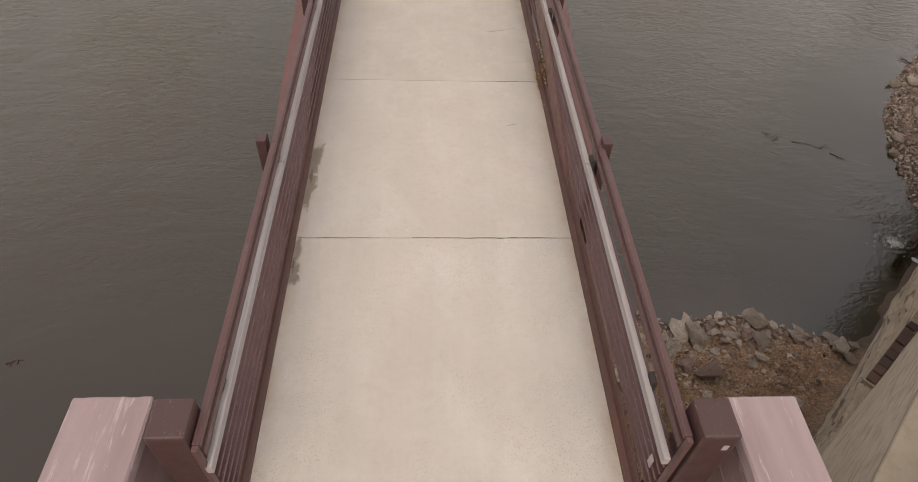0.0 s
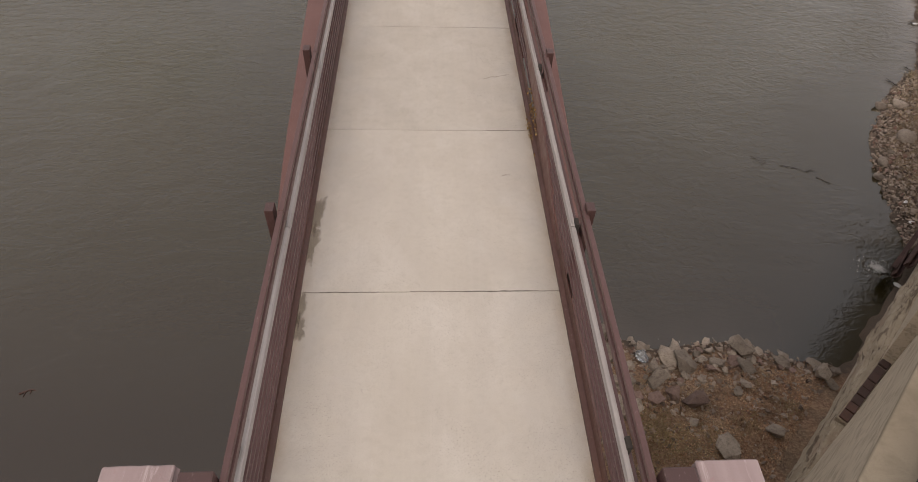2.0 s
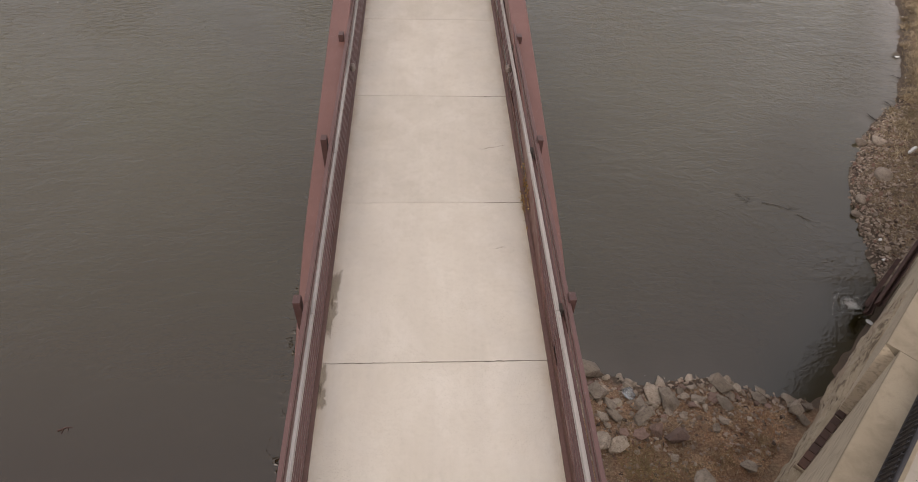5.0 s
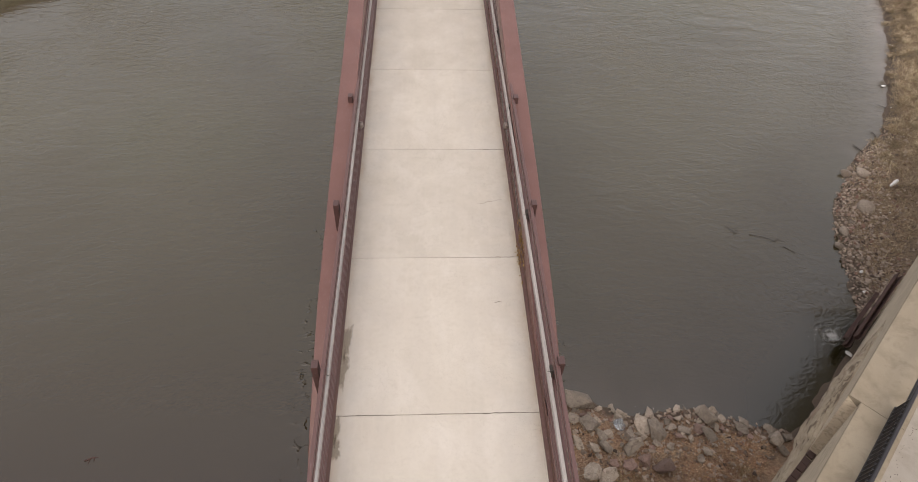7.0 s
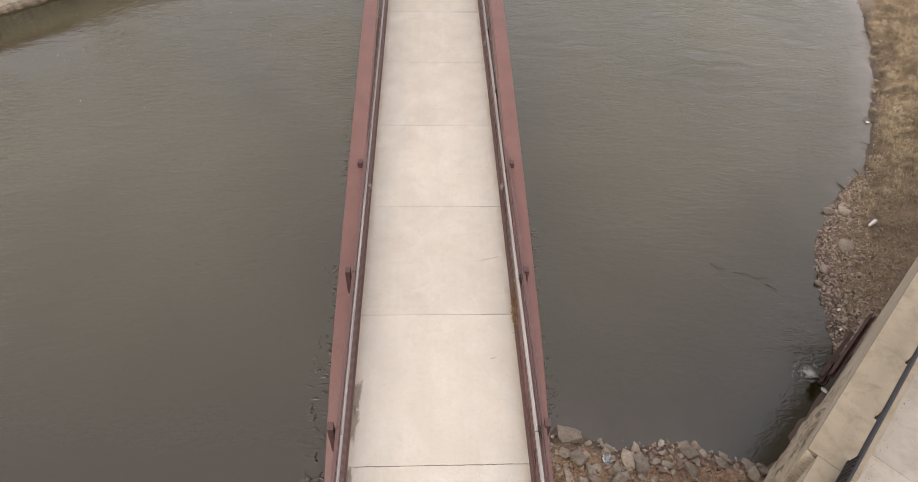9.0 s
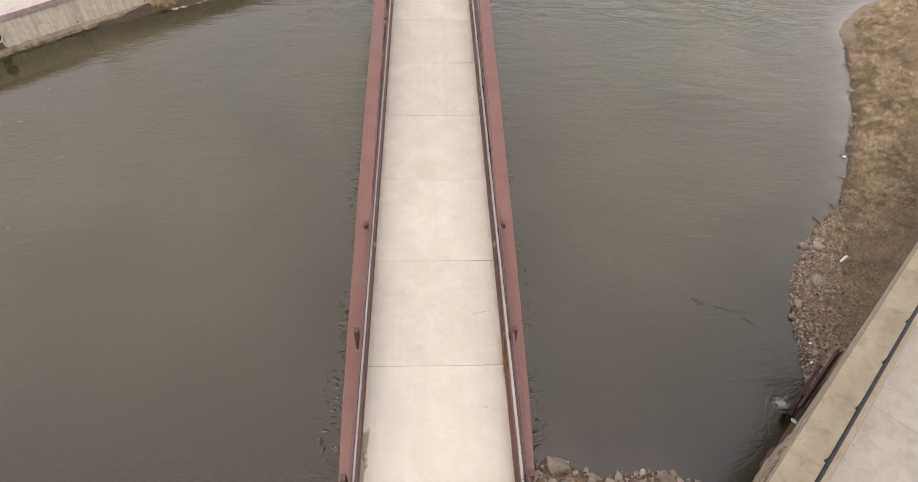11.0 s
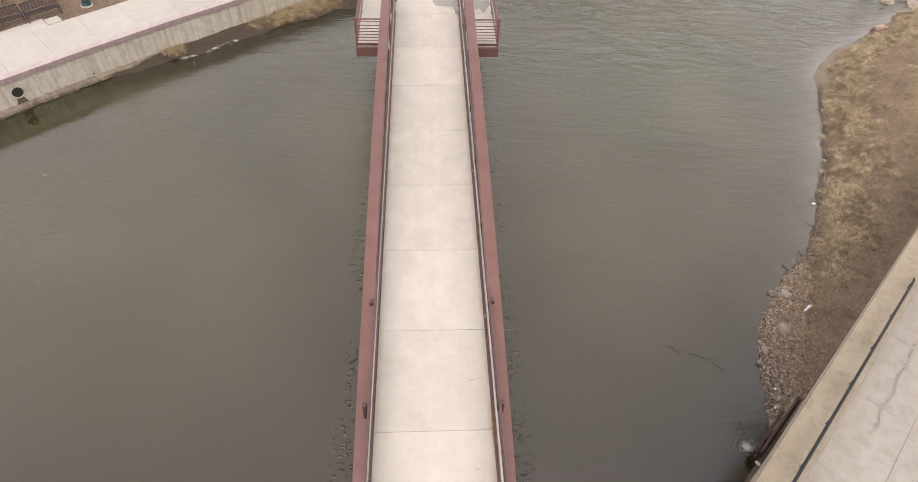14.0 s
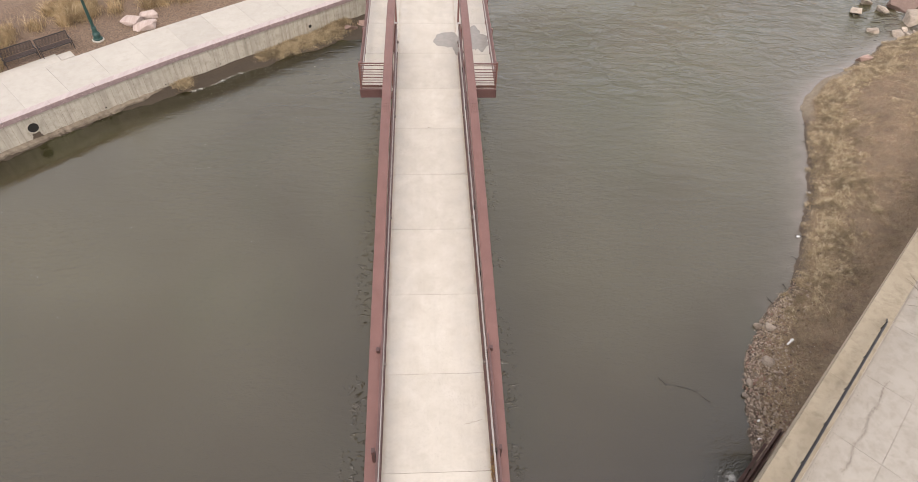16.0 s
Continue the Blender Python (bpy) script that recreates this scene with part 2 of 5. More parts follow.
def soil():
    n = Nodes("bank_soil")
    col = n.mix(n.ramp(n.noise(0.8, 5, 0.65), 0.35, 0.65), (0.155, 0.106, 0.072), (0.275, 0.195, 0.13))
    col = n.mix(n.ramp(n.noise(2.6, 6, 0.75), 0.46, 0.66, 0, 0.75), col, (0.29, 0.225, 0.135))
    col = n.mix(n.ramp(n.noise(9, 5, 0.75), 0.50, 0.66, 0, 0.75), col, (0.085, 0.058, 0.040))
    col = n.mix(n.ramp(n.noise(26, 4, 0.75), 0.46, 0.62, 0, 0.8), col, (0.055, 0.038, 0.028))
    col = n.mix(n.ramp(n.noise(34, 3, 0.7), 0.54, 0.66, 0, 0.9), col, (0.42, 0.335, 0.225))
    z = n.node("ShaderNodeSeparateXYZ")
    n.link(n.pos, z.inputs[0])
    rust = n.times(n.ramp(z.outputs[1], 5, 3.4), n.ramp(n.noise(2.0, 4, 0.65), 0.36, 0.58, 0.25, 0.8))
    col = n.mix(rust, col, n.mix(n.ramp(n.noise(20, 4, 0.7), 0.42, 0.6), (0.225, 0.122, 0.074), (0.46, 0.30, 0.19)))
    wet = n.node("ShaderNodeMath")
    wet.operation = "MULTIPLY_ADD"
    n.link(n.noise(4.0, 4, 0.6), wet.inputs[0])
    wet.inputs[1].default_value = -0.22
    n.link(z.outputs[2], wet.inputs[2])
    col = n.mix(n.ramp(wet.outputs[0], -5.05, -5.19, 0, 0.85), col, (0.080, 0.060, 0.045))
    silted = n.times(n.ramp(z.outputs[0], -3.0, -4.0), n.ramp(z.outputs[2], -4.86, -4.96, 0, 0.85))
    col = n.mix(silted, col, (0.045, 0.033, 0.021))
    # a smooth shelf of sand at the bend
    far = n.node("ShaderNodeVectorMath")
    far.operation = "DISTANCE"
    n.link(n.pos, far.inputs[0])
    far.inputs[1].default_value = (25.2, 29.0, -5.2)
    beach = n.times(n.ramp(far.outputs["Value"], 4.4, 3.2), n.ramp(z.outputs[2], -4.93, -5.0))
    col = n.mix(beach, col, n.mix(n.ramp(n.noise(5, 5, 0.7), 0.35, 0.65), (0.175, 0.138, 0.098), (0.245, 0.198, 0.142)))
    return n.finish(col, 0.92, n.noise(20, 6, 0.8), 0.05)


def plain(name, col, rough=0.6, metal=0.0, var=0.25, scale=8.0):
    n = Nodes(name)
    dark = tuple(c * (1 - var) for c in col)
    return n.finish(n.mix(n.ramp(n.noise(scale, 5, 0.65), 0.35, 0.65), col, dark), rough, n.noise(scale * 6, 4, 0.6), 0.002, metal)


def blades(name, a, b, c):
    n = Nodes(name)
    r = n.t.nodes["Geometry"].outputs["Random Per Island"]
    col = n.mix(n.ramp(r, 0, 0.6), a, b)
    col = n.mix(n.ramp(r, 0.75, 1.0), col, c)
    col = n.mix(n.ramp(n.noise(0.9, 5, 0.7), 0.46, 0.58, 0, 0.7), col, tuple(0.45 * v for v in b))
    col = n.mix(n.ramp(n.noise(2.6, 5, 0.75), 0.52, 0.62, 0, 0.5), col, c)
    return n.finish(col, 0.85, None, 0.01, 0.0, 0.2)


M_DECK = deck_concrete()
M_STEEL = brown_steel("painted_brown_steel", (0.128, 0.060, 0.050), (0.158, 0.076, 0.064), (0.10, 0.040, 0.029), 0.40)
M_RAIL = brown_steel("brown_rail_steel", (0.096, 0.049, 0.045), (0.120, 0.063, 0.058), (0.085, 0.037, 0.027), 0.5)
M_TOPRAIL = brown_steel("mauve_brown_steel", (0.088, 0.045, 0.041), (0.112, 0.058, 0.053), (0.080, 0.036, 0.027), 0.35)
M_POST = brown_steel("dark_brown_post_steel", (0.060, 0.030, 0.027), (0.076, 0.039, 0.035), (0.058, 0.026, 0.020), 0.3)
M_KICK = brown_steel("rusted_kick_plate", (0.088, 0.043, 0.035), (0.112, 0.055, 0.042), (0.15, 0.066, 0.028), 0.6)
M_PAN = plain("dark_deck_pan", (0.05, 0.042, 0.036), 0.9)
M_WOOD = grey_wood()
M_SAND = sandstone()
M_COPING = sandstone("weathered_coping_stone", (0.345, 0.285, 0.275), (0.405, 0.345, 0.33))
M_BOULDER = sandstone("pale_pink_boulder", (0.34, 0.265, 0.235), (0.43, 0.35, 0.31))
M_SAND_ROUGH = sandstone("rough_sandstone", (0.21, 0.13, 0.12), (0.29, 0.19, 0.175))
M_SAND_SPLIT_SHADED = sandstone("shaded_split_sandstone", (0.225, 0.165, 0.16), (0.29, 0.215, 0.21))
M_WALL = plain_concrete("tan_wall_concrete", (0.222, 0.182, 0.127), (0.282, 0.238, 0.174), (0.160, 0.127, 0.087), 0.0, 0.3)
M_FACE = board_marked_face()
M_RUBBLE = rubble()
M_WALK = plain_concrete("pale_walk_concrete", (0.365, 0.338, 0.298), (0.415, 0.386, 0.344), (0.345, 0.316, 0.274), 0.0, 0.12)
M_WALK_RIGHT = plain_concrete("grey_walk_concrete", (0.285, 0.257, 0.220), (0.33, 0.299, 0.259), (0.225, 0.198, 0.164), 0.0, 0.15)
M_QUAY = plain_concrete("board_marked_concrete", (0.42, 0.385, 0.32), (0.49, 0.45, 0.38), (0.28, 0.25, 0.20), 0.75, 0.1)
M_BRICK = brick_clay()
M_ROCK = stone("grey_river_rock", (0.275, 0.225, 0.178), (0.41, 0.345, 0.28), (0.14, 0.106, 0.082))
M_REDROCK = stone("red_sandstone_rock", (0.225, 0.150, 0.122), (0.29, 0.20, 0.165), (0.135, 0.086, 0.07))
M_COBBLE = stone("pale_tan_cobble", (0.31, 0.25, 0.20), (0.40, 0.335, 0.272), (0.21, 0.165, 0.128))
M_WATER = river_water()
M_SOIL = soil()
M_BED = plain("bark_mulch", (0.225, 0.155, 0.108), 0.95, 0.0, 0.65, 11.0)
M_STRAW = blades("dry_grass_blades", (0.42, 0.332, 0.215), (0.28, 0.210, 0.128), (0.62, 0.51, 0.355))
M_MAT = blades("matted_bank_grass", (0.44, 0.35, 0.215), (0.29, 0.22, 0.13), (0.58, 0.475, 0.32))
M_MULCH = blades("dead_leaf_litter", (0.20, 0.122, 0.078), (0.31, 0.20, 0.13), (0.08, 0.05, 0.036))
M_LEAF = blades("russet_leaf_litter", (0.46, 0.27, 0.155), (0.23, 0.125, 0.075), (0.62, 0.45, 0.29))
M_CHIPS = blades("mulch_chips", (0.25, 0.17, 0.115), (0.16, 0.105, 0.07), (0.36, 0.27, 0.19))
M_GREEN = blades("weed_blades", (0.29, 0.215, 0.105), (0.36, 0.265, 0.14), (0.17, 0.155, 0.075))
M_BANKSTONE = stone("brown_bank_stone", (0.215, 0.165, 0.130), (0.31, 0.25, 0.20), (0.105, 0.076, 0.06))
M_IRON = plain("black_iron", (0.030, 0.028, 0.031), 0.42, 0.3)
M_RUST = plain("rusted_beam_steel", (0.085, 0.045, 0.037), 0.85, 0.0, 0.45, 5.0)
M_LAMP = plain("green_cast_iron", (0.017, 0.058, 0.050), 0.5, 0.1)
M_WHITE = plain("white_plastic", (0.72, 0.71, 0.70), 0.4, 0.0, 0.06)
M_FOAM = plain("white_foam", (0.62, 0.61, 0.58), 0.7, 0.0, 0.2)
M_TWIG = plain("wet_twig_bark", (0.045, 0.034, 0.026), 0.85)
M_BARK = plain("bare_branch_bark", (0.13, 0.10, 0.075), 0.9)
M_CRACK = plain("crack_dirt", (0.16, 0.135, 0.11), 0.95)
M_SCRAP = blades("dark_leaf_scraps", (0.16, 0.13, 0.105), (0.11, 0.085, 0.07), (0.20, 0.165, 0.13))
M_GOLD = blades("tall_golden_grass", (0.46, 0.34, 0.195), (0.36, 0.255, 0.14), (0.60, 0.48, 0.31))
M_TUFT = blades("pale_tuft_blades", (0.46, 0.37, 0.245), (0.30, 0.225, 0.14), (0.66, 0.555, 0.40))
M_TAG = plain("pale_tag", (0.42, 0.38, 0.36), 0.6)
M_PIPE_SHADE = plain("pipe_shade_black", (0.02, 0.018, 0.016), 0.9)


# ---------- mesh helpers ----------
def box(bm, x0, x1, y0, y1, z0, z1, bevel=0.0):
    r = bmesh.ops.create_cube(bm, size=1, matrix=Matrix.LocRotScale(((x0 + x1) / 2, (y0 + y1) / 2, (z0 + z1) / 2), None, (x1 - x0, y1 - y0, z1 - z0)))
    if bevel:
        es = list({e for v in r["verts"] for e in v.link_edges})
        bmesh.ops.bevel(bm, geom=es, offset=bevel, segments=2, affect="EDGES", profile=0.5)
    return bm


def a_box(*args):
    return box(bmesh.new(), *args)


def prism(bm, pts, axis, a, b):
    """A solid with the outline pts, drawn out from a to b along an axis."""
    def at(p, c):
        return {"x": (c, p[0], p[1]), "y": (p[0], c, p[1]), "z": (p[0], p[1], c)}[axis]
    va = [bm.verts.new(at(p, a)) for p in pts]
    vb = [bm.verts.new(at(p, b)) for p in pts]
    n = len(pts)
    bm.faces.new(va)
    bm.faces.new(vb[::-1])
    for i in range(n):
        bm.faces.new((va[i], vb[i], vb[(i + 1) % n], va[(i + 1) % n]))
    bmesh.ops.recalc_face_normals(bm, faces=bm.faces)
    return bm


def tube(bm, pts, radius, sides=8, taper=1.0):
    """A round bar along the points."""
    rings = []
    pts = [Vector(p) for p in pts]
    for i, p in enumerate(pts):
        d = (pts[min(i + 1, len(pts) - 1)] - pts[max(i - 1, 0)]).normalized()
        u = d.orthogonal().normalized()
        if abs(d.z) < 0.95:
            u = d.cross(Vector((0, 0, 1))).normalized()
        v = d.cross(u)
        r = radius * (1 + (taper - 1) * i / max(1, len(pts) - 1))
        rings.append([bm.verts.new(p + r * (math.cos(2 * math.pi * k / sides) * u + math.sin(2 * math.pi * k / sides) * v)) for k in range(sides)])
    for a, b in zip(rings, rings[1:]):
        for k in range(sides):
            bm.faces.new((a[k], a[(k + 1) % sides], b[(k + 1) % sides], b[k]))
    bm.faces.new(rings[0][::-1])
    bm.faces.new(rings[-1])
    return bm


def lathe(bm, profile, sides=16, centre=(0, 0, 0)):
    rings = []
    for r, z in profile:
        rings.append([bm.verts.new((centre[0] + r * math.cos(2 * math.pi * k / sides), centre[1] + r * math.sin(2 * math.pi * k / sides), centre[2] + z)) for k in range(sides)])
    for a, b in zip(rings, rings[1:]):
        for k in range(sides):
            bm.faces.new((a[k], a[(k + 1) % sides], b[(k + 1) % sides], b[k]))
    bm.faces.new(rings[0][::-1])
    bm.faces.new(rings[-1])
    return bm


def to_mesh(bm, name, material, smooth=False):
    me = bpy.data.meshes.new(name)
    bm.normal_update()
    bm.to_mesh(me)
    bm.free()
    me.materials.append(material)
    if smooth:
        for p in me.polygons:
            p.use_smooth = True
    return me


def part(name, bm, material, parent, label="", at=None, smooth=False):
    """One mesh object under a thing or a part. bm: a bmesh, or a mesh to share."""
    me = bm if isinstance(bm, bpy.types.Mesh) else to_mesh(bm, name, material, smooth)
    ob = new(name, me)
    ob.parent = parent
    if at is not None:
        ob.matrix_basis = at if isinstance(at, Matrix) else Matrix.Translation(at)
    return tagged(ob, label)


def thing(name, label, category, group="", kind="", at=(0, 0, 0)):
    ob = new(name)
    ob.empty_display_size = 0.2
    ob.location = at
    return tagged(ob, label, category, group, kind)


def solid(name, bm, material, label, category, group="", kind="", at=None, smooth=False):
    me = bm if isinstance(bm, bpy.types.Mesh) else to_mesh(bm, name, material, smooth)
    ob = new(name, me)
    if at is not None:
        ob.matrix_basis = at if isinstance(at, Matrix) else Matrix.Translation(at)
    return tagged(ob, label, category, group, kind)


# ---------- the lie of the land ----------
WATER_Z = WATER_LEVEL
SHORE = [(-60, -40), (-14, -9), (-2.6, -3.6), (1.2, 1.4), (3.2, 3.1), (4.4, 2.5), (6.4, 2.6), (7.5, 2.25), (8.45, 1.95), (11.6, 4.9), (11.8, 5.5), (11.85, 5.9), (12.12, 6.8), (12.22, 7.6), (12.45, 8.4), (12.8, 9.2), (13.3, 10.1),
         (13.85, 11.0), (14.95, 12.05), (16.3, 13.3), (17.4, 14.9), (19.9, 19.5), (21.7, 23.9), (23.2, 27.9), (25.0, 29.8), (28.9, 32.2), (32.6, 35.1), (40, 38), (90, 62), (90, -60), (-60, -60)]
LEFT_SHORE = [(-60, -12), (-24.0, 20.6), (-20.95, 23.6), (-17.6, 26.75), (-14.8, 28.3), (-11.9, 30.4), (-8.6, 32.8), (-5.6, 34.6), (-4.3, 35.0), (-3.6, 36.6), (0, 40.5), (12, 47), (90, 95), (90, 120), (-90, 120), (-90, -12)]


def inside_distance(px, py, poly):
    """Distance from an outline, above nought inside it."""
    best = np.full(px.shape, 1e9)
    inside = np.zeros(px.shape, bool)
    for (ax, ay), (bx, by) in zip(poly, poly[1:] + poly[:1]):
        dx, dy = bx - ax, by - ay
        k = np.clip(((px - ax) * dx + (py - ay) * dy) / (dx * dx + dy * dy), 0, 1)
        best = np.minimum(best, np.hypot(px - ax - k * dx, py - ay - k * dy))
        cross = (ay > py) != (by > py)
        inside ^= cross & (px < (bx - ax) * (py - ay) / (by - ay if by != ay else 1e-9) + ax)
    return np.where(inside, best, -best)


def ripple(px, py):
    return 0.5 * np.sin(1.7 * px + 0.6 * py) * np.sin(1.1 * py - 0.9 * px + 2) + 0.3 * np.sin(4.1 * px - 2.7 * py) * np.sin(3.3 * py + 1.9 * px + 1) + 0.2 * np.sin(9.1 * px + 5.3 * py) * np.sin(8.3 * py - 6.1 * px)


def ground_height(px, py):
    px, py = np.asarray(px, float), np.asarray(py, float)
    w = ripple(px, py)
    d = inside_distance(px, py, SHORE) + 0.10 * w + 0.13 * ripple(2.3 * py + 1.7, 1.9 * px - py)
    rise = np.interp(d, [-6, -2, 0, 0.12, 0.8, 2.5, 8, 20], [-1.6, -0.7, 0, 0.12, 0.36, 0.85, 1.9, 2.2])
    e = inside_distance(px, py, LEFT_SHORE) + 0.15 * w
    left = np.interp(e, [-6, -2, 0, 0.7, 1.4, 2.2, 20], [-1.6, -0.7, 0, 0.14, 0.22, 0.5, 0.9])
    return WATER_Z + np.maximum(rise, left) + 0.05 * w


def axis_steps(lo, fine_lo, fine_hi, hi, step):
    n1 = 1 + int(abs(fine_lo - lo) / 6)
    n2 = 1 + int(abs(hi - fine_hi) / 6)
    return np.concatenate([np.linspace(lo, fine_lo, n1, endpoint=False), np.arange(fine_lo, fine_hi, step), np.linspace(fine_hi, hi, n2)])


def grid_mesh(name, gx, gy, gz, material):
    h, w = gz.shape
    co = np.stack([np.broadcast_to(gx[None, :], gz.shape), np.broadcast_to(gy[:, None], gz.shape), gz], -1).reshape(-1, 3)
    i = np.arange((h - 1) * w).reshape(h - 1, w)[:, :-1].ravel()
    me = bpy.data.meshes.new(name)
    me.from_pydata(co.tolist(), [], np.stack([i, i + 1, i + w + 1, i + w], -1).tolist())
    me.materials.append(material)
    for p in me.polygons:
        p.use_smooth = True
    return me


gx, gy = axis_steps(-400, -26, 38, 400, 0.2), axis_steps(-300, -4, 42, 400, 0.2)
mx, my = np.meshgrid(gx, gy)
solid("ground", grid_mesh("ground", gx, gy, ground_height(mx, my), M_SOIL), None, "brown soil river banks running under the murky water", "ground", kind="structure")
wx, wy = axis_steps(-400, -26, 38, 400, 0.3), axis_steps(-300, -4, 42, 400, 0.3)
wmx, wmy = np.meshgrid(wx, wy)
water_me = grid_mesh("water", wx, wy, np.full(wmx.shape, WATER_Z), M_WATER)
depth = WATER_Z - ground_height(wmx, wmy)
water_me.attributes.new("shallow", "FLOAT", "POINT").data.foreach_set("value", (np.exp(-np.maximum(depth, 0) / 0.26) * (np.clip((wmy - 9) / 12, 0, 1) + 0.22 * (wmy < 5)) * (wmx > 2.4)).ravel())
left_d = inside_distance(wmx, wmy, LEFT_SHORE)
wall_n = wmx * 0.688 - wmy * 0.725
# where the painted reflection lies: strongest at the quay and right wall
wall_reflection = np.exp(-(np.minimum(left_d + 0.4, 0) / 1.5) ** 2) + np.exp(-(np.minimum(wall_n - 3.9, 0) / 0.7) ** 2) * (wmy < 5.5)
water_me.attributes.new("wall_reflection", "FLOAT", "POINT").data.foreach_set("value", np.clip(wall_reflection, 0, 0.95).ravel())
lee = np.exp(-(np.minimum(left_d + 2.5, 0) / 2.5) ** 2) + np.exp(-(np.minimum(wall_n - 3.9, 0) / 1.2) ** 2) * (wmy < 5.5) + 0.6 * np.exp(-(np.minimum(-depth + 0.1, 0) / 0.25) ** 2) * (wmx > 3)
water_me.attributes.new("lee", "FLOAT", "POINT").data.foreach_set("value", np.clip(lee, 0, 1).ravel())
chop = 0.35 * np.exp(-((wall_n - 4.0) / 0.7) ** 2) * np.clip((7.2 - wmy) / 1.5, 0, 1) * np.clip((wmx - 6) / 1.5, 0, 1) + np.exp(-(np.hypot(wmx - 10.9, wmy - 5.2) / 0.8) ** 2)
water_me.attributes.new("chop", "FLOAT", "POINT").data.foreach_set("value", np.clip(chop, 0, 1).ravel())
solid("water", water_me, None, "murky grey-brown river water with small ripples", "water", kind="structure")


# ---------- the footbridge ----------
BAY = 3.05
FIRST, LAST = -1, 14
Y0, Y1 = FIRST * BAY, LAST * BAY


def chord_z(y):
    """The height of the arched chord's top."""
    return 0.12 + 0.19 * y - 0.0038 * y * y - 0.115 * max(0.0, 2 - y) ** 1.5


bridge = thing("footbridge", "brown steel arch footbridge with a pale concrete deck over the river", "footbridge", at=(0, 0, 0))

slab = to_mesh(a_box(-1.5, 1.5, 0.004, BAY - 0.004, -0.16, 0, 0.004), "deck_slab", M_DECK)
for k in range(FIRST, LAST):
    part("deck_slab", slab, None, bridge, at=(0, k * BAY, 0))
part("deck_pan", a_box(-1.56, 1.56, Y0, Y1, -0.24, -0.165), M_PAN, bridge, "dark steel pan beneath the deck")


def chord_bm(side):
    bm = bmesh.new()
    xa, xb = side * 1.55, side * 1.90
    ys = np.linspace(Y0 - 0.9, 47, 90)
    rings = []
    for y in ys:
        z = chord_z(y)
        rings.append([bm.verts.new(p) for p in ((xa, y, z - 0.012), (xa + side * 0.012, y, z), (xb - side * 0.012, y, z), (xb, y, z - 0.012), (xb, y, z - 0.36), (xa, y, z - 0.36))])
    for a, b in zip(rings, rings[1:]):
        for i in range(6):
            bm.faces.new((a[i], a[(i + 1) % 6], b[(i + 1) % 6], b[i]))
    bm.faces.new(rings[0])
    bm.faces.new(rings[-1][::-1])
    bmesh.ops.recalc_face_normals(bm, faces=bm.faces)
    return bm


bolt = to_mesh(lathe(bmesh.new(), [(0.016, 0), (0.016, 0.008), (0.010, 0.013)], 8), "bolt", M_KICK)
for side in (-1, 1):
    chord = part("arch_chord", chord_bm(side), M_STEEL, bridge, "broad reddish-brown arched steel box chord")
    for row in range(7):
        for col in (-0.10, -0.035, 0.035, 0.10):
            y = 16.35 + row * 0.095
            part("bolt", bolt, None, chord, at=(side * 1.725 + col, y, chord_z(y)))

# railings: shared pieces, one set in each bay
S_TOP = to_mesh(a_box(-0.026, 0.026, 0, BAY - 0.003, -0.05, 0, 0.006), "top_rail", M_TOPRAIL)
S_BAR = to_mesh(a_box(-0.019, 0.019, 0, BAY, -0.038, 0, 0.004), "rail_bar", M_RAIL)
S_UPPER = to_mesh(a_box(-0.024, 0.024, 0, BAY - 0.003, -0.075, 0, 0.005), "upper_bar", M_TOPRAIL)
S_WOOD = to_mesh(a_box(-0.024, 0.024, 0.004, BAY - 0.004, -0.09, 0, 0.007), "wooden_handrail", M_WOOD)
S_TOE = to_mesh(prism(bmesh.new(), [(-0.037, -0.02), (0.03, -0.02), (0.03, 0.2), (0.018, 0.2), (0.018, 0.04), (-0.037, 0.03)], "y", 0, BAY), "kick_plate", M_KICK)
S_TOE_L = to_mesh(prism(bmesh.new(), [(0.037, -0.02), (-0.03, -0.02), (-0.03, 0.2), (-0.018, 0.2), (-0.018, 0.04), (0.037, 0.03)], "y", 0, BAY), "kick_plate", M_KICK)
S_POST = to_mesh(a_box(-0.045, 0.045, -0.065, 0.065, -0.55, 1.28, 0.006), "railing_post", M_POST)
S_CLIP = to_mesh(a_box(-0.02, 0.02, -0.05, 0.05, -0.1, 0.1), "rail_bracket", M_PAN)


def light_bm():
    bm = lathe(bmesh.new(), [(0.045, -0.07), (0.06, -0.05), (0.06, 0.02), (0.045, 0.05), (0.015, 0.065)], 14)
    return box(bm, -0.02, 0.06, -0.04, 0.04, -0.05, 0.04, 0.006)


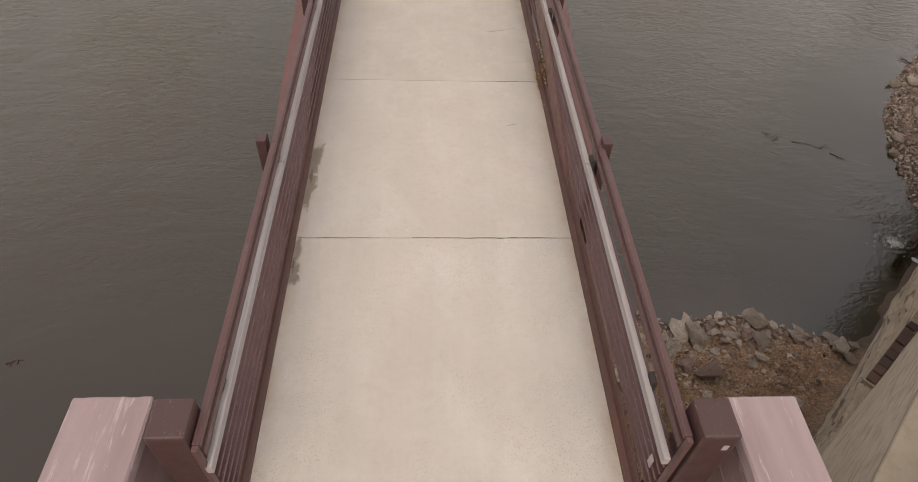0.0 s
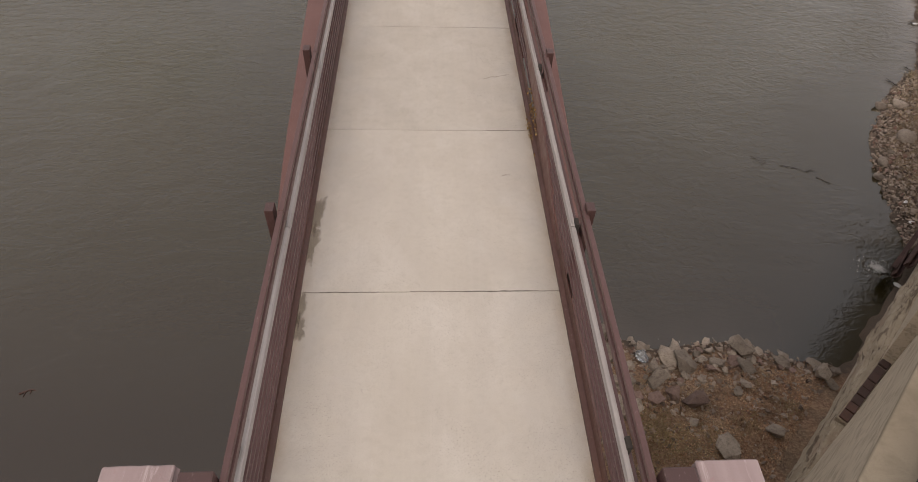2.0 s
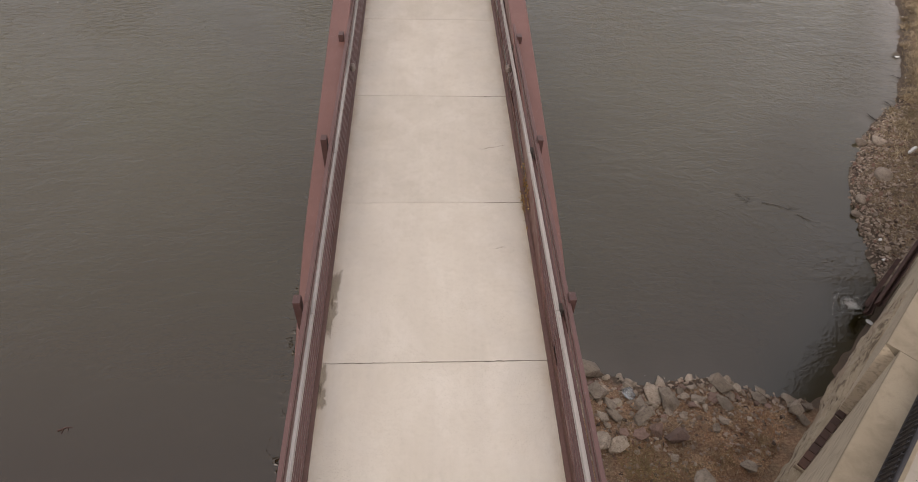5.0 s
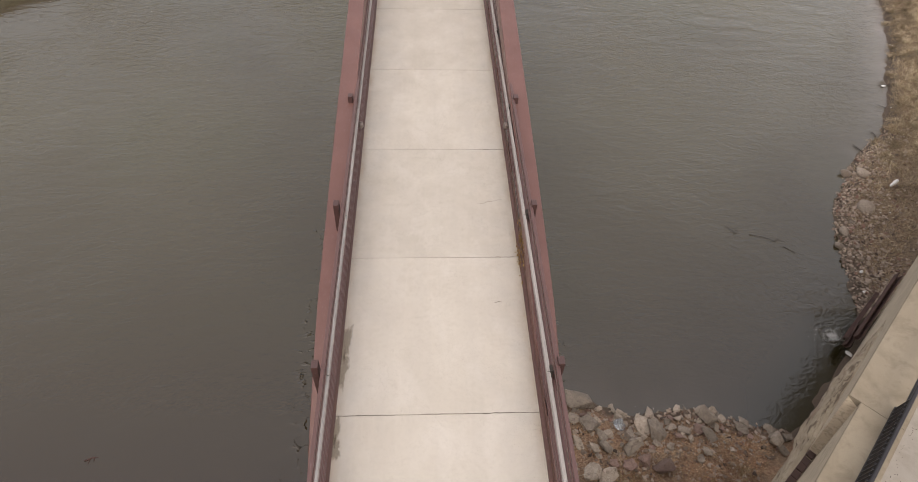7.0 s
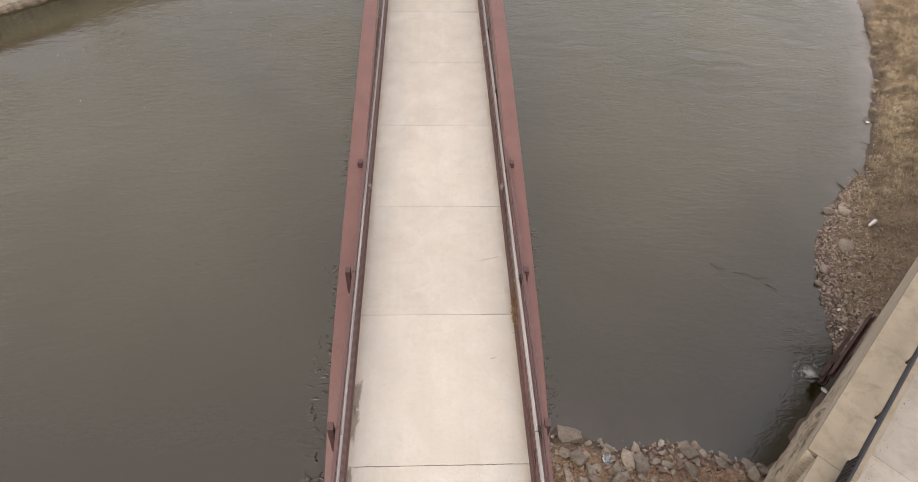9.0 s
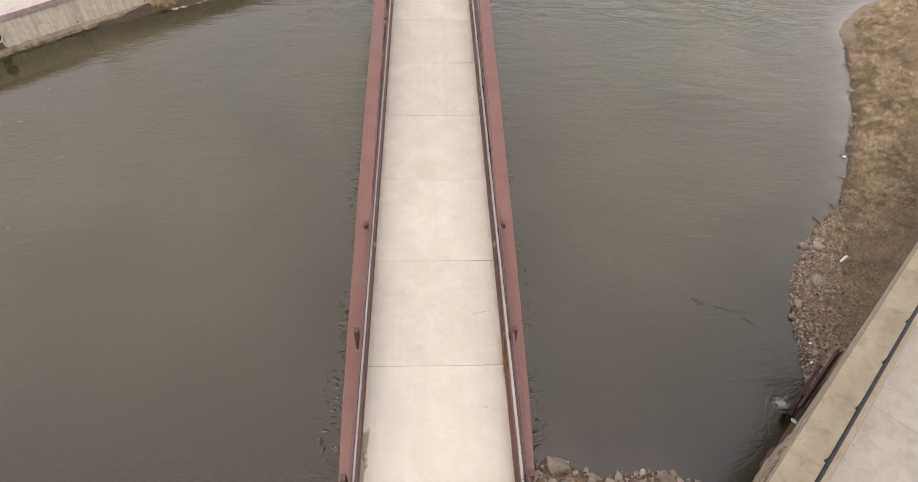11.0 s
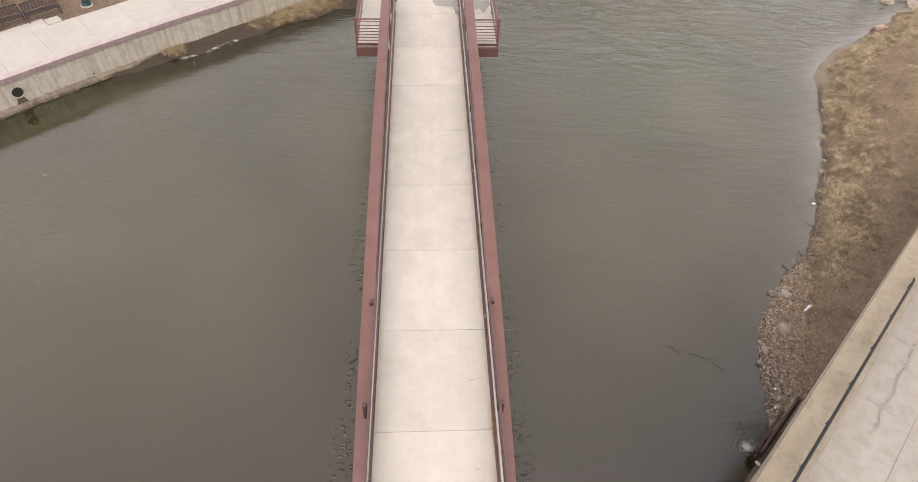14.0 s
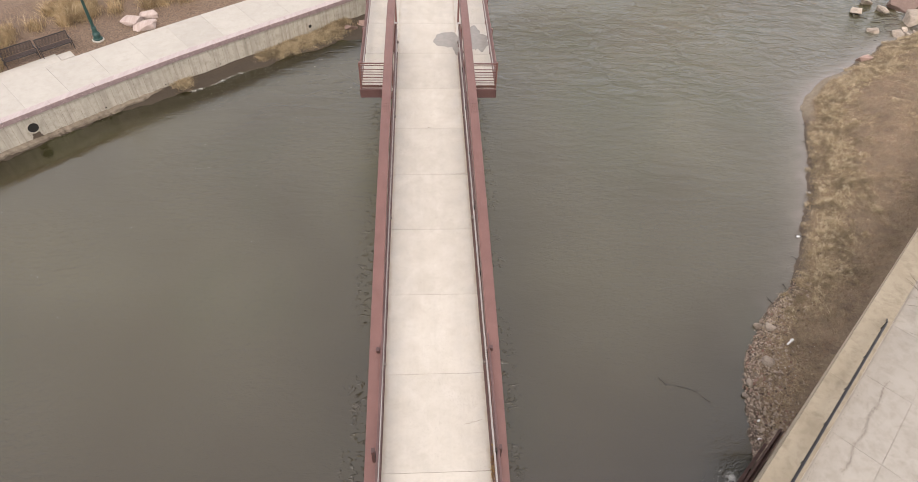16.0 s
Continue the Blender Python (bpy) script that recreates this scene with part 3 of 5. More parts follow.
S_LIGHT = to_mesh(light_bm(), "rail_light", plain("bronze_lamp_housing", (0.21, 0.17, 0.15), 0.4, 0.3))
RAIL_X = {-1: 1.540, 1: 1.597}
RAIL_END = 8           # beyond this bay the deck opens on both sides
for side in (-1, 1):
    for k in range(FIRST, RAIL_END):
        y = k * BAY + 0.1
        y2, cut = (y, 1.0) if k > FIRST else (-2.90, 3.0 / BAY)

        def piece(name, me, x, z, label=""):
            part(name, me, None, bridge, label, at=Matrix.Translation((side * x, y2, z)) @ Matrix.Diagonal((1, cut, 1, 1)))
        piece("top_rail", S_TOP, RAIL_X[side], 1.225)
        piece("upper_bar", S_UPPER, RAIL_X[side] - 0.008, 1.135)
        part("wooden_handrail", S_WOOD, None, bridge, "weathered grey wooden handrail", at=(side * 1.513, y, 0.985))
        part("kick_plate", S_TOE if side > 0 else S_TOE_L, None, bridge, "rust-streaked steel kick plate", at=(side * 1.535, y, 0))
        for z in (0.30, 0.415, 0.53, 0.645, 0.76, 0.875):
            piece("rail_bar", S_BAR, RAIL_X[side] - 0.012, z)
        part("rail_bracket", S_CLIP, None, bridge, at=(side * 1.550, y2 + (0.03 if k > FIRST else 0.55), 0.93))
    part("end_plate", a_box(side * RAIL_X[side] - 0.02, side * RAIL_X[side] + 0.02, -2.945, -2.903, 0.05, 1.222, 0.004), M_RAIL, bridge)
    for k in range(0, 3):
        part("railing_post", S_POST, None, bridge, at=(side * 1.645, k * BAY + 0.1, 0))
    for k in range(3, LAST):
        y = k * BAY + 0.1
        part("truss_post", a_box(side * 1.652 - 0.048, side * 1.652 + 0.048, y - 0.055, y + 0.055, -0.55, chord_z(y) - 0.30, 0.006), M_STEEL, bridge)
    for k in range(2, LAST - 1):
        ya, yb = k * BAY + 0.1, (k + 1) * BAY + 0.1
        if k % 2:
            pts = [(side * 1.72, ya, chord_z(ya) - 0.3), (side * 1.72, yb, -0.1)]
        else:
            pts = [(side * 1.72, ya, -0.1), (side * 1.72, yb, chord_z(yb) - 0.3)]
        part("truss_diagonal", tube(bmesh.new(), pts, 0.032, 8), M_STEEL, bridge)
    for k in (2, 4, 6, 8):
        turn = 0 if side > 0 else 180
        part("rail_light", S_LIGHT, None, bridge, "small bronze path light", at=pose(side * 1.485, k * BAY - 0.03, 0.66, 0, 0, turn))
    # the end of the inner railing
    part("railing_post", a_box(side * 1.53, side * 1.63, RAIL_END * BAY + 0.62, RAIL_END * BAY + 0.74, 0, 1.27, 0.008), M_STEEL, bridge)
    part("post_cap", a_box(side * 1.58 - 0.11, side * 1.58 + 0.11, RAIL_END * BAY + 0.6, RAIL_END * BAY + 0.76, 1.27, 1.29, 0.004), M_TAG, bridge, "pale metal post cap")
    short = [(S_TOP, "top_rail", RAIL_X[side], 1.225), (S_UPPER, "upper_bar", RAIL_X[side] - 0.008, 1.135), (S_WOOD, "wooden_handrail", 1.513, 0.985)] + [(S_BAR, "rail_bar", RAIL_X[side] - 0.012, z) for z in (0.30, 0.415, 0.53, 0.645, 0.76, 0.875)]
    for me, name, x, z in short:
        part(name, me, None, bridge, at=Matrix.Translation((side * x, RAIL_END * BAY + 0.1, z)) @ Matrix.Diagonal((1, 0.18, 1, 1)))
    # the end post by the stone pier
    end = part("end_post", a_box(side * 1.575 if side > 0 else -1.825, 1.825 if side > 0 else -1.575, -2.915, -2.635, -0.7, 1.337, 0.018), M_POST, bridge, "stout square brown steel end post", at=(0.07 if side > 0 else 0, -0.05 if side > 0 else 0, 0))
    if side > 0:
        part("tag_plate", a_box(1.805, 1.845, -2.971, -2.964, 1.16, 1.22, 0.002), M_TAG, end, "small pale tag", at=(-0.07, 0.05, 0))
    part("tag_plate", a_box(side * 1.551 - 0.004, side * 1.551 + 0.004, -2.80, -2.745, 0.50, 0.62), M_TAG, bridge, "small pale tag")

floor_beam = to_mesh(a_box(-1.85, 1.85, -0.08, 0.08, -0.62, -0.25, 0.01), "floor_beam", M_STEEL)
for k in range(0, LAST):
    part("floor_beam", floor_beam, None, bridge, at=(0, k * BAY + 0.1, 0))

# overlook platforms on both sides at midspan
PY0, PY1 = 21.30, 33.6
S_PLAT = to_mesh(a_box(-0.62, 0.62, 0.007, BAY - 0.007, -0.14, 0, 0.006), "platform_slab", M_DECK)
for side in (-1, 1):
    for k in range(4):
        part("platform_slab", S_PLAT, None, bridge, at=(side * 2.52, PY0 + 0.03 + k * BAY, -0.004))
        part("threshold_slab", a_box(side * 1.5 if side > 0 else -1.9, 1.9 if side > 0 else -1.5, PY0 + 0.03 + k * BAY, PY0 + 0.02 + (k + 1) * BAY, -0.14, -0.006), M_DECK, bridge)
    part("edge_beam", a_box(min(side * 1.9, side * 3.18), max(side * 1.9, side * 3.18), PY0 - 0.10, PY0 + 0.02, -0.42, 0.02, 0.01), M_RAIL, bridge, "brown steel edge beam")
    part("edge_beam", a_box(side * 3.16 - 0.03, side * 3.16 + 0.03, PY0, PY1, -0.42, 0.02, 0.01), M_RAIL, bridge, "brown steel edge beam")
    # front railing across the platform's end
    for z, w in ((1.33, 0.05), (1.22, 0.03), (1.02, 0.03), (0.88, 0.03), (0.74, 0.03), (0.60, 0.03), (0.46, 0.03), (0.32, 0.03)):
        part("platform_rail", a_box(min(side * 1.9, side * 3.1), max(side * 1.9, side * 3.1), PY0 + 0.03, PY0 + 0.03 + w, z - w, z, 0.004), M_STEEL, bridge)
    part("platform_kick_plate", a_box(min(side * 1.9, side * 3.1), max(side * 1.9, side * 3.1), PY0 + 0.03, PY0 + 0.05, 0.05, 0.17), M_KICK, bridge)
    for k in range(5):
        part("platform_post", a_box(side * 3.13 - 0.04, side * 3.13 + 0.04, PY0 + 0.02 + k * BAY, PY0 + 0.12 + k * BAY, -0.3, 1.36, 0.006), M_STEEL, bridge)
    for z, w in ((1.34, 0.05), (1.13, 0.03), (0.99, 0.03), (0.85, 0.03), (0.71, 0.03), (0.57, 0.03), (0.43, 0.03), (0.29, 0.03)):
        part("platform_rail", a_box(side * 3.08 - w / 2, side * 3.08 + w / 2, PY0 + 0.06, PY1, z - w, z, 0.004), M_STEEL, bridge)
    part("wooden_handrail", a_box(side * 3.0 - 0.024, side * 3.0 + 0.024, PY0 + 0.1, PY1, 0.9, 0.99, 0.006), M_WOOD, bridge, "weathered grey wooden handrail")


def blotch(cx, cy, rx, ry, z, seed, wob=0.25, n=56):
    """A thin patch with an uneven outline, thinning out towards its rim."""
    rnd = random.Random(seed)
    ph = [rnd.uniform(0, 6.28) for _ in range(5)]
    bm = bmesh.new()
    fade = bm.verts.layers.float.new("wetness")
    rings = []
    for q in (1.0, 0.9, 0.7, 0.35):
        ring = []
        for i in range(n):
            a = 2 * math.pi * i / n
            r = q * (1 + wob * (0.5 * math.sin(2 * a + ph[0]) + 0.4 * math.sin(3 * a + ph[1]) + 0.35 * math.sin(5 * a + ph[2]) + 0.25 * math.sin(9 * a + ph[3]) + 0.15 * math.sin(14 * a + ph[4])))
            v = bm.verts.new((cx + rx * r * math.cos(a), cy + ry * r * math.sin(a), z))
            v[fade] = 1 - q
            ring.append(v)
        rings.append(ring)
    for a, b in zip(rings, rings[1:]):
        for i in range(n):
            bm.faces.new((a[i], a[(i + 1) % n], b[(i + 1) % n], b[i]))
    bm.faces.new(rings[-1])
    return bm


def soaked(name, col, rough, hard):
    """A wet patch: sharp or soft at the rim, and ragged with the pores of the concrete."""
    n = Nodes(name)
    wet = n.node("ShaderNodeAttribute")
    wet.attribute_name = "wetness"
    ragged = n.node("ShaderNodeMath")
    ragged.operation = "MULTIPLY_ADD"
    n.link(n.noise(14 if hard < 0.1 else 9, 6, 0.75), ragged.inputs[0])
    ragged.inputs[1].default_value = 0.3 if hard < 0.1 else 0.9
    n.link(wet.outputs["Fac"], ragged.inputs[2])
    mid = 0.15 if hard < 0.1 else 0.52
    n.link(n.ramp(ragged.outputs[0], mid, mid + hard, 0, 0.9 if hard < 0.1 else 0.5), n.out.inputs["Alpha"])
    col = n.mix(n.ramp(n.noise(5, 5, 0.65), 0.35, 0.65), col, tuple(0.82 * v for v in col))
    return n.finish(col, rough, n.noise(60, 3, 0.6), 0.001)


M_PUDDLE = soaked("puddle_water", (0.325, 0.297, 0.268), 0.25, 0.03)
M_SOAK = soaked("damp_concrete_stain", (0.265, 0.215, 0.155), 0.6, 0.3)
solid("puddle", blotch(1.02, 25.75, 0.66, 0.82, 0.004, 3, 0.14), M_PUDDLE, "shallow grey puddle drying on the concrete deck", "puddle")
solid("puddle", blotch(1.42, 25.35, 0.16, 1.15, 0.006, 12, 0.2), M_PUDDLE, "narrow wet tongue of the puddle along the railing", "puddle")
solid("puddle", blotch(2.50, 25.85, 0.56, 1.25, 0.004, 9, 0.26), M_PUDDLE, "shallow grey puddle drying on the platform", "puddle")
for cx, cy, rx, ry, seed in ((-1.46, 1.25, 0.105, 0.40, 1), (-1.465, 0.75, 0.10, 0.34, 2), (-1.48, -0.20, 0.06, 0.30, 4), (-1.47, -0.50, 0.11, 0.17, 5)):
    solid("damp_stain", blotch(cx, cy, rx, ry, 0.003 + 0.0012 * seed, seed, 0.35), M_SOAK, "dark damp stain along the deck's edge", "stain", "damp stains on the deck")


def crack(pts, seed, width=0.009):
    """A thin dark crack wandering over the deck."""
    rnd = random.Random(seed)
    bm = bmesh.new()
    (xa, ya), (xb, yb) = pts
    prev = None
    for i in range(25):
        k = i / 24
        x, y = xa + k * (xb - xa), ya + k * (yb - ya) + (0.035 if ya != yb else 0.006) * noise.noise(Vector((k * 6, seed, 0))) + rnd.uniform(-0.008, 0.008)
        w = width * rnd.uniform(0.3, 1.0) * (1 - 0.7 * abs(2 * k - 1))
        pair = [bm.verts.new((x, y - w, 0.003)), bm.verts.new((x, y + w, 0.003))]
        if prev:
            bm.faces.new((prev[0], pair[0], pair[1], prev[1]))
        prev = pair
    return bm


for pts, seed in ((((0.82, 4.42), (1.34, 4.56)), 1), (((0.6, 15.27), (1.45, 15.32)), 2), (((0.95, 2.02), (1.12, 2.05)), 3), (((-0.15, 18.35), (0.2, 18.36)), 4), (((-0.25, 0.0), (1.49, 0.0)), 5), (((0.85, 3.05), (1.49, 3.05)), 6), (((-1.49, 0.0), (-0.6, 0.0)), 7), (((0.7, 6.1), (1.49, 6.1)), 8)):
    solid("deck_crack", crack(pts, seed), M_CRACK, "thin dark crack in the concrete deck", "crack", "cracks in the deck")


def flakes(name, material, label, category, spots, seed, size, up, on_ground=False):
    """Loose bits scattered about several spots: (x, y, spread x, spread y, z, count)."""
    rnd = random.Random(seed)
    verts, faces = [], []
    for x, y, sx, sy, z, count in spots:
        for _ in range(count):
            c = Vector((rnd.gauss(x, sx), rnd.gauss(y, sy), z + rnd.uniform(0, up)))
            if on_ground:
                c.z = float(ground_height(c.x, c.y)) + 0.015 + rnd.uniform(0, up)
                if c.z < WATER_Z + 0.05 or c.x * 0.688 - c.y * 0.725 > 4.25:
                    continue
            a, t, s = rnd.uniform(0, 6.28), rnd.uniform(-0.7, 0.7), size * rnd.uniform(0.5, 1.4)
            u = Vector((math.cos(a), math.sin(a), t)) * s
            v = Vector((-math.sin(a), math.cos(a), rnd.uniform(-0.6, 0.6))) * s * 0.55
            i = len(verts)
            verts += [c - u, c + v, c + u, c - v]
            faces.append((i, i + 1, i + 2, i + 3))
    me = bpy.data.meshes.new(name)
    me.from_pydata([tuple(v) for v in verts], [], faces)
    me.materials.append(material)
    return tagged(new(name, me), label, category, kind="stuff")


flakes("leaf_litter", blades("yellow_leaf_bits", (0.34, 0.22, 0.07), (0.24, 0.13, 0.05), (0.45, 0.33, 0.15)), "yellowed leaf litter caught in the railing", "leaves",
       [(1.50, 3.0, 0.02, 0.22, 0.02, 60), (1.535, 3.15, 0.012, 0.25, 0.22, 70), (1.55, 3.25, 0.01, 0.22, 0.34, 50)], 5, 0.022, 0.05)

# approach pavement and stone piers at the near end
solid("pavement", a_box(-1.5, 1.5, -16, Y0 - 0.012, -0.2, -0.002, 0.006), M_WALK, "pale concrete approach pavement", "pavement", kind="structure")
solid("abutment", a_box(-2.4, 2.45, -9, -3.2, -6.2, -0.25, 0.02), M_QUAY, "concrete bridge abutment at the river bank", "abutment", kind="structure")


def cap_bm(x0, x1, y0, y1, z0, z1, seed):
    rnd = random.Random(seed)
    bm = a_box(x0, x1, y0, y1, z0, z1)
    bmesh.ops.subdivide_edges(bm, edges=bm.edges, cuts=7, use_grid_fill=True)
    for v in bm.verts:
        v.co += 0.0035 * Vector((rnd.uniform(-1, 1), rnd.uniform(-1, 1), rnd.uniform(-0.6, 0.6)))
    bmesh.ops.bevel(bm, geom=[e for e in bm.edges if e.calc_face_angle(0) > 1.0], offset=0.012, segments=1, affect="EDGES")
    return bm


for side in (-1, 1):
    pier = thing("stone_pier", "pink sandstone pier with a smooth slab cap beside the end post", "stone pier", "piers at the bridge end", at=(0, 0, 0))
    dx = 0.06 if side > 0 else 0
    xa, xb = sorted((side * 1.97 + dx, side * 2.51 + dx * 0.5))
    part("cap_stone", cap_bm(xa, xb, -4.9, -2.46 - dx, 0.93, 1.05, side + 5), M_SAND, pier, "pale pink sawn sandstone cap")
    for i in range(5):
        part("stone_block", cap_bm(xa + 0.05, xb - 0.05, -4.85, -2.53 - dx, 0.51 - i * 0.40, 0.92 - i * 0.40, 40 + i), M_SAND_ROUGH, pier)

# ---------- the river wall on the right ----------
D = Vector((0.725, 0.688, 0)).normalized()
N = Vector((0.688, -0.725, 0)).normalized()


def top_z(s):
    return 0.03 - 0.043 * (s - 4.62)


def along(bm, sections, outline):
    """Draw an outline of (across, height over the wall top) along the wall through sections of s."""
    rings = []
    for s in sections:
        rings.append([bm.verts.new(s * D + n * N + Vector((0, 0, h + top_z(s) if h > -3 else h))) for n, h in outline(s)])
    for a, b in zip(rings, rings[1:]):
        for i in range(len(a)):
            bm.faces.new((a[i], a[(i + 1) % len(a)], b[(i + 1) % len(a)], b[i]))
    bm.faces.new(rings[0])
    bm.faces.new(rings[-1][::-1])
    bmesh.ops.recalc_face_normals(bm, faces=bm.faces)
    return bm


river_wall = thing("wall_right", "tan concrete river wall with a broad coping and an eroded foot", "wall", kind="structure")
for k, (s0, s1) in enumerate(((-1.2, 4.70), (4.70, 13.27), (13.27, 21.9), (21.9, 45))):
    lip = 4.40 if k == 0 else 4.22
    part("coping", along(bmesh.new(), (s0 + 0.004, s1 - 0.004), lambda s: [(lip, -0.014), (lip + 0.012, 0), (5.045, 0), (5.06, -0.02), (5.06, -0.66), (lip, -0.035)]), M_WALL, river_wall, "smooth tan concrete coping")
    if k:
        part("wall_face", along(bmesh.new(), (s0, s1), lambda s: [(lip + 0.004, -0.036), (5.03, -0.5), (5.03, -6.3), (lip + 0.40, -6.3), (lip + 0.16, -1.8)]), M_FACE, river_wall, "streaked tan concrete face")
    else:       # the older length of wall leans out towards its end
        part("wall_face", along(bmesh.new(), np.linspace(s0, s1, 8), lambda s: [(lip + 0.003, -0.036), (5.03, -0.5), (5.03, -6.3), (4.70, -6.3), (4.425 + 0.085 * (s - 3.4), -1.95)]), M_FACE, river_wall, "streaked tan concrete face")


def rubble_bm():
    """The worn lower face, standing a little forward of the wall."""
    bm = bmesh.new()
    ss = np.arange(-1.0, 10.7, 0.04)
    hs = np.array([-1.76, -1.77, -1.79, -1.82, -1.86, -1.90, -1.95, -2.00, -2.06, -2.13, -2.2, -2.26, -2.31, -2.36, -2.42, -2.5, -2.6, -2.75])
    fwd = np.interp(hs, [-2.75, -2.5, -2.36, -2.2, -2.08, -1.86, -1.79, -1.77, -1.76], [-0.22, -0.06, 0.08, 0.14, 0.14, 0.09, 0.06, 0.03, -0.20])
    rows = []
    for s in ss:
        row = []
        base = float(np.interp(s, [-1, 4.92, 5.02, 7.0, 8.5, 10], [4.36, 4.36, 4.295, 4.33, 4.39, 4.41]))
        edge = 0.05 * math.sin(1.3 * s) + 0.03 * math.sin(3.7 * s + 1)
        out = min(1.0, max(0.0, (10.6 - s) / 3.5))
        for h, fw in zip(hs, fwd):
            fw = fw * out - 0.1 * (1 - out)
            j = noise.noise(Vector((s * 2.3, h * 5, 1))) * 0.03 + noise.noise(Vector((s * 3, h * 11, 4))) * 0.035 + noise.noise(Vector((s * 9, h * 21, 9))) * 0.02
            row.append(bm.verts.new(s * D + (base - fw * (1 + edge) - (j if fw > 0 else 0)) * N + Vector((0, 0, h + (edge + j if h > -3 else 0)))))
        rows.append(row)
    for a, b in zip(rows, rows[1:]):
        for i in range(len(hs) - 1):
            bm.faces.new((a[i], a[i + 1], b[i + 1], b[i]))
    ends = [[r[0], r[-1]] for r in rows]
    back = [[bm.verts.new(v.co + 0.35 * N) for v in e] for e in ends]
    for (a, b), (c, d2) in zip(list(zip(ends, back))[:-1], list(zip(ends, back))[1:]):
        bm.faces.new((a[0], c[0], d2[0], b[0]))
    bmesh.ops.recalc_face_normals(bm, faces=bm.faces)
    return bm


part("eroded_foot", rubble_bm(), M_RUBBLE, river_wall, "eroded rubble foot of the wall", smooth=True)
turn = math.degrees(math.atan2(D.y, D.x))
S_BRICKS = [to_mesh(a_box(-w, w, -0.062, 0.062, -0.06, 0.035, 0.009), "brick", M_BRICK) for w in (0.081, 0.078, 0.075)]
for i in range(8):
    s = 3.44 + i * 0.173
    at = s * D + (4.352 + 0.067 * (s - 3.4)) * N
    part("brick", S_BRICKS[(0, 1, 0, 2, 0, 1, 2, 2)[i]], None, river_wall, at=pose(at.x, at.y, -1.735 + 0.014 * math.sin(3 * i), 4 + 3 * math.sin(5 * i), 2.5 * math.sin(2 * i), turn - 3.8 + 3 * math.sin(7 * i)))
part("mortar_bed", a_box(-0.72, 0.72, -0.07, 0.085, -0.12, -0.006, 0.012), M_RUBBLE, river_wall, "pale mortar round the bricks", at=pose((4.05 * D + 4.40 * N).x, (4.05 * D + 4.40 * N).y, -1.722, 0, 0, turn - 3.8))

# the walkway behind the wall, falling with it
walk_slab = thing("pavement_right", "pale grey concrete walkway of large slabs beside the wall", "pavement", kind="structure")
for c, (n0, n1) in enumerate(((5.07, 5.16), (5.17, 6.66), (6.67, 8.2), (8.21, 9.7))):
    for r in range(16):
        s0 = -5.78 + r * 2.9
        drop = -0.42 if c == 0 else -0.47
        part("paving_slab", along(bmesh.new(), (s0 + 0.004, s0 + 2.896), lambda s: [(n0, drop), (n1 - 0.005, drop), (n1 - 0.005, drop - 0.15), (n0, drop - 0.15)]), M_WALK_RIGHT, walk_slab)
part("walkway_bed", along(bmesh.new(), (-3.4, 45), lambda s: [(5.08, -0.481), (40, -0.481), (40, -2.6), (5.08, -2.6)]), M_WALK_RIGHT, walk_slab)

def walk_litter():
    rnd = random.Random(77)
    verts, faces = [], []
    for _ in range(1300):
        k = round(rnd.random() * 22) / 22 + rnd.gauss(0, 0.006)
        a, b = 10.6 + 4.2 * k + rnd.gauss(0, 0.05), 5.90 - 0.05 * k + 0.05 * math.sin(19 * k) + rnd.gauss(0, 0.035)
        if rnd.random() < 0.25:
            a, b = rnd.uniform(0, 14), 5.22 + abs(rnd.gauss(0, 0.06))
        c = a * D + b * N + Vector((0, 0, top_z(a) - 0.466))
        r, h = rnd.uniform(0.004, 0.016), rnd.uniform(0, 6.28)
        u, v = Vector((math.cos(h), math.sin(h), 0)) * r, Vector((-math.sin(h), math.cos(h), 0)) * r * 0.5
        i = len(verts)
        verts += [tuple(c - u), tuple(c + v), tuple(c + u + Vector((0, 0, 0.006))), tuple(c - v)]
        faces.append((i, i + 1, i + 2, i + 3))
    me = bpy.data.meshes.new("leaf_bits")
    me.from_pydata(verts, [], faces)
    me.materials.append(M_SCRAP)
    return tagged(new("leaf_bits", me), "dark scraps of leaf strewn over the walkway", "leaves", kind="stuff")


walk_litter()
rail = thing("guard_rail", "low black iron guard rail with close upright bars on the wall", "railing")


def on_wall(s, n, h):
    return s * D + n * N + Vector((0, 0, top_z(s) + h))


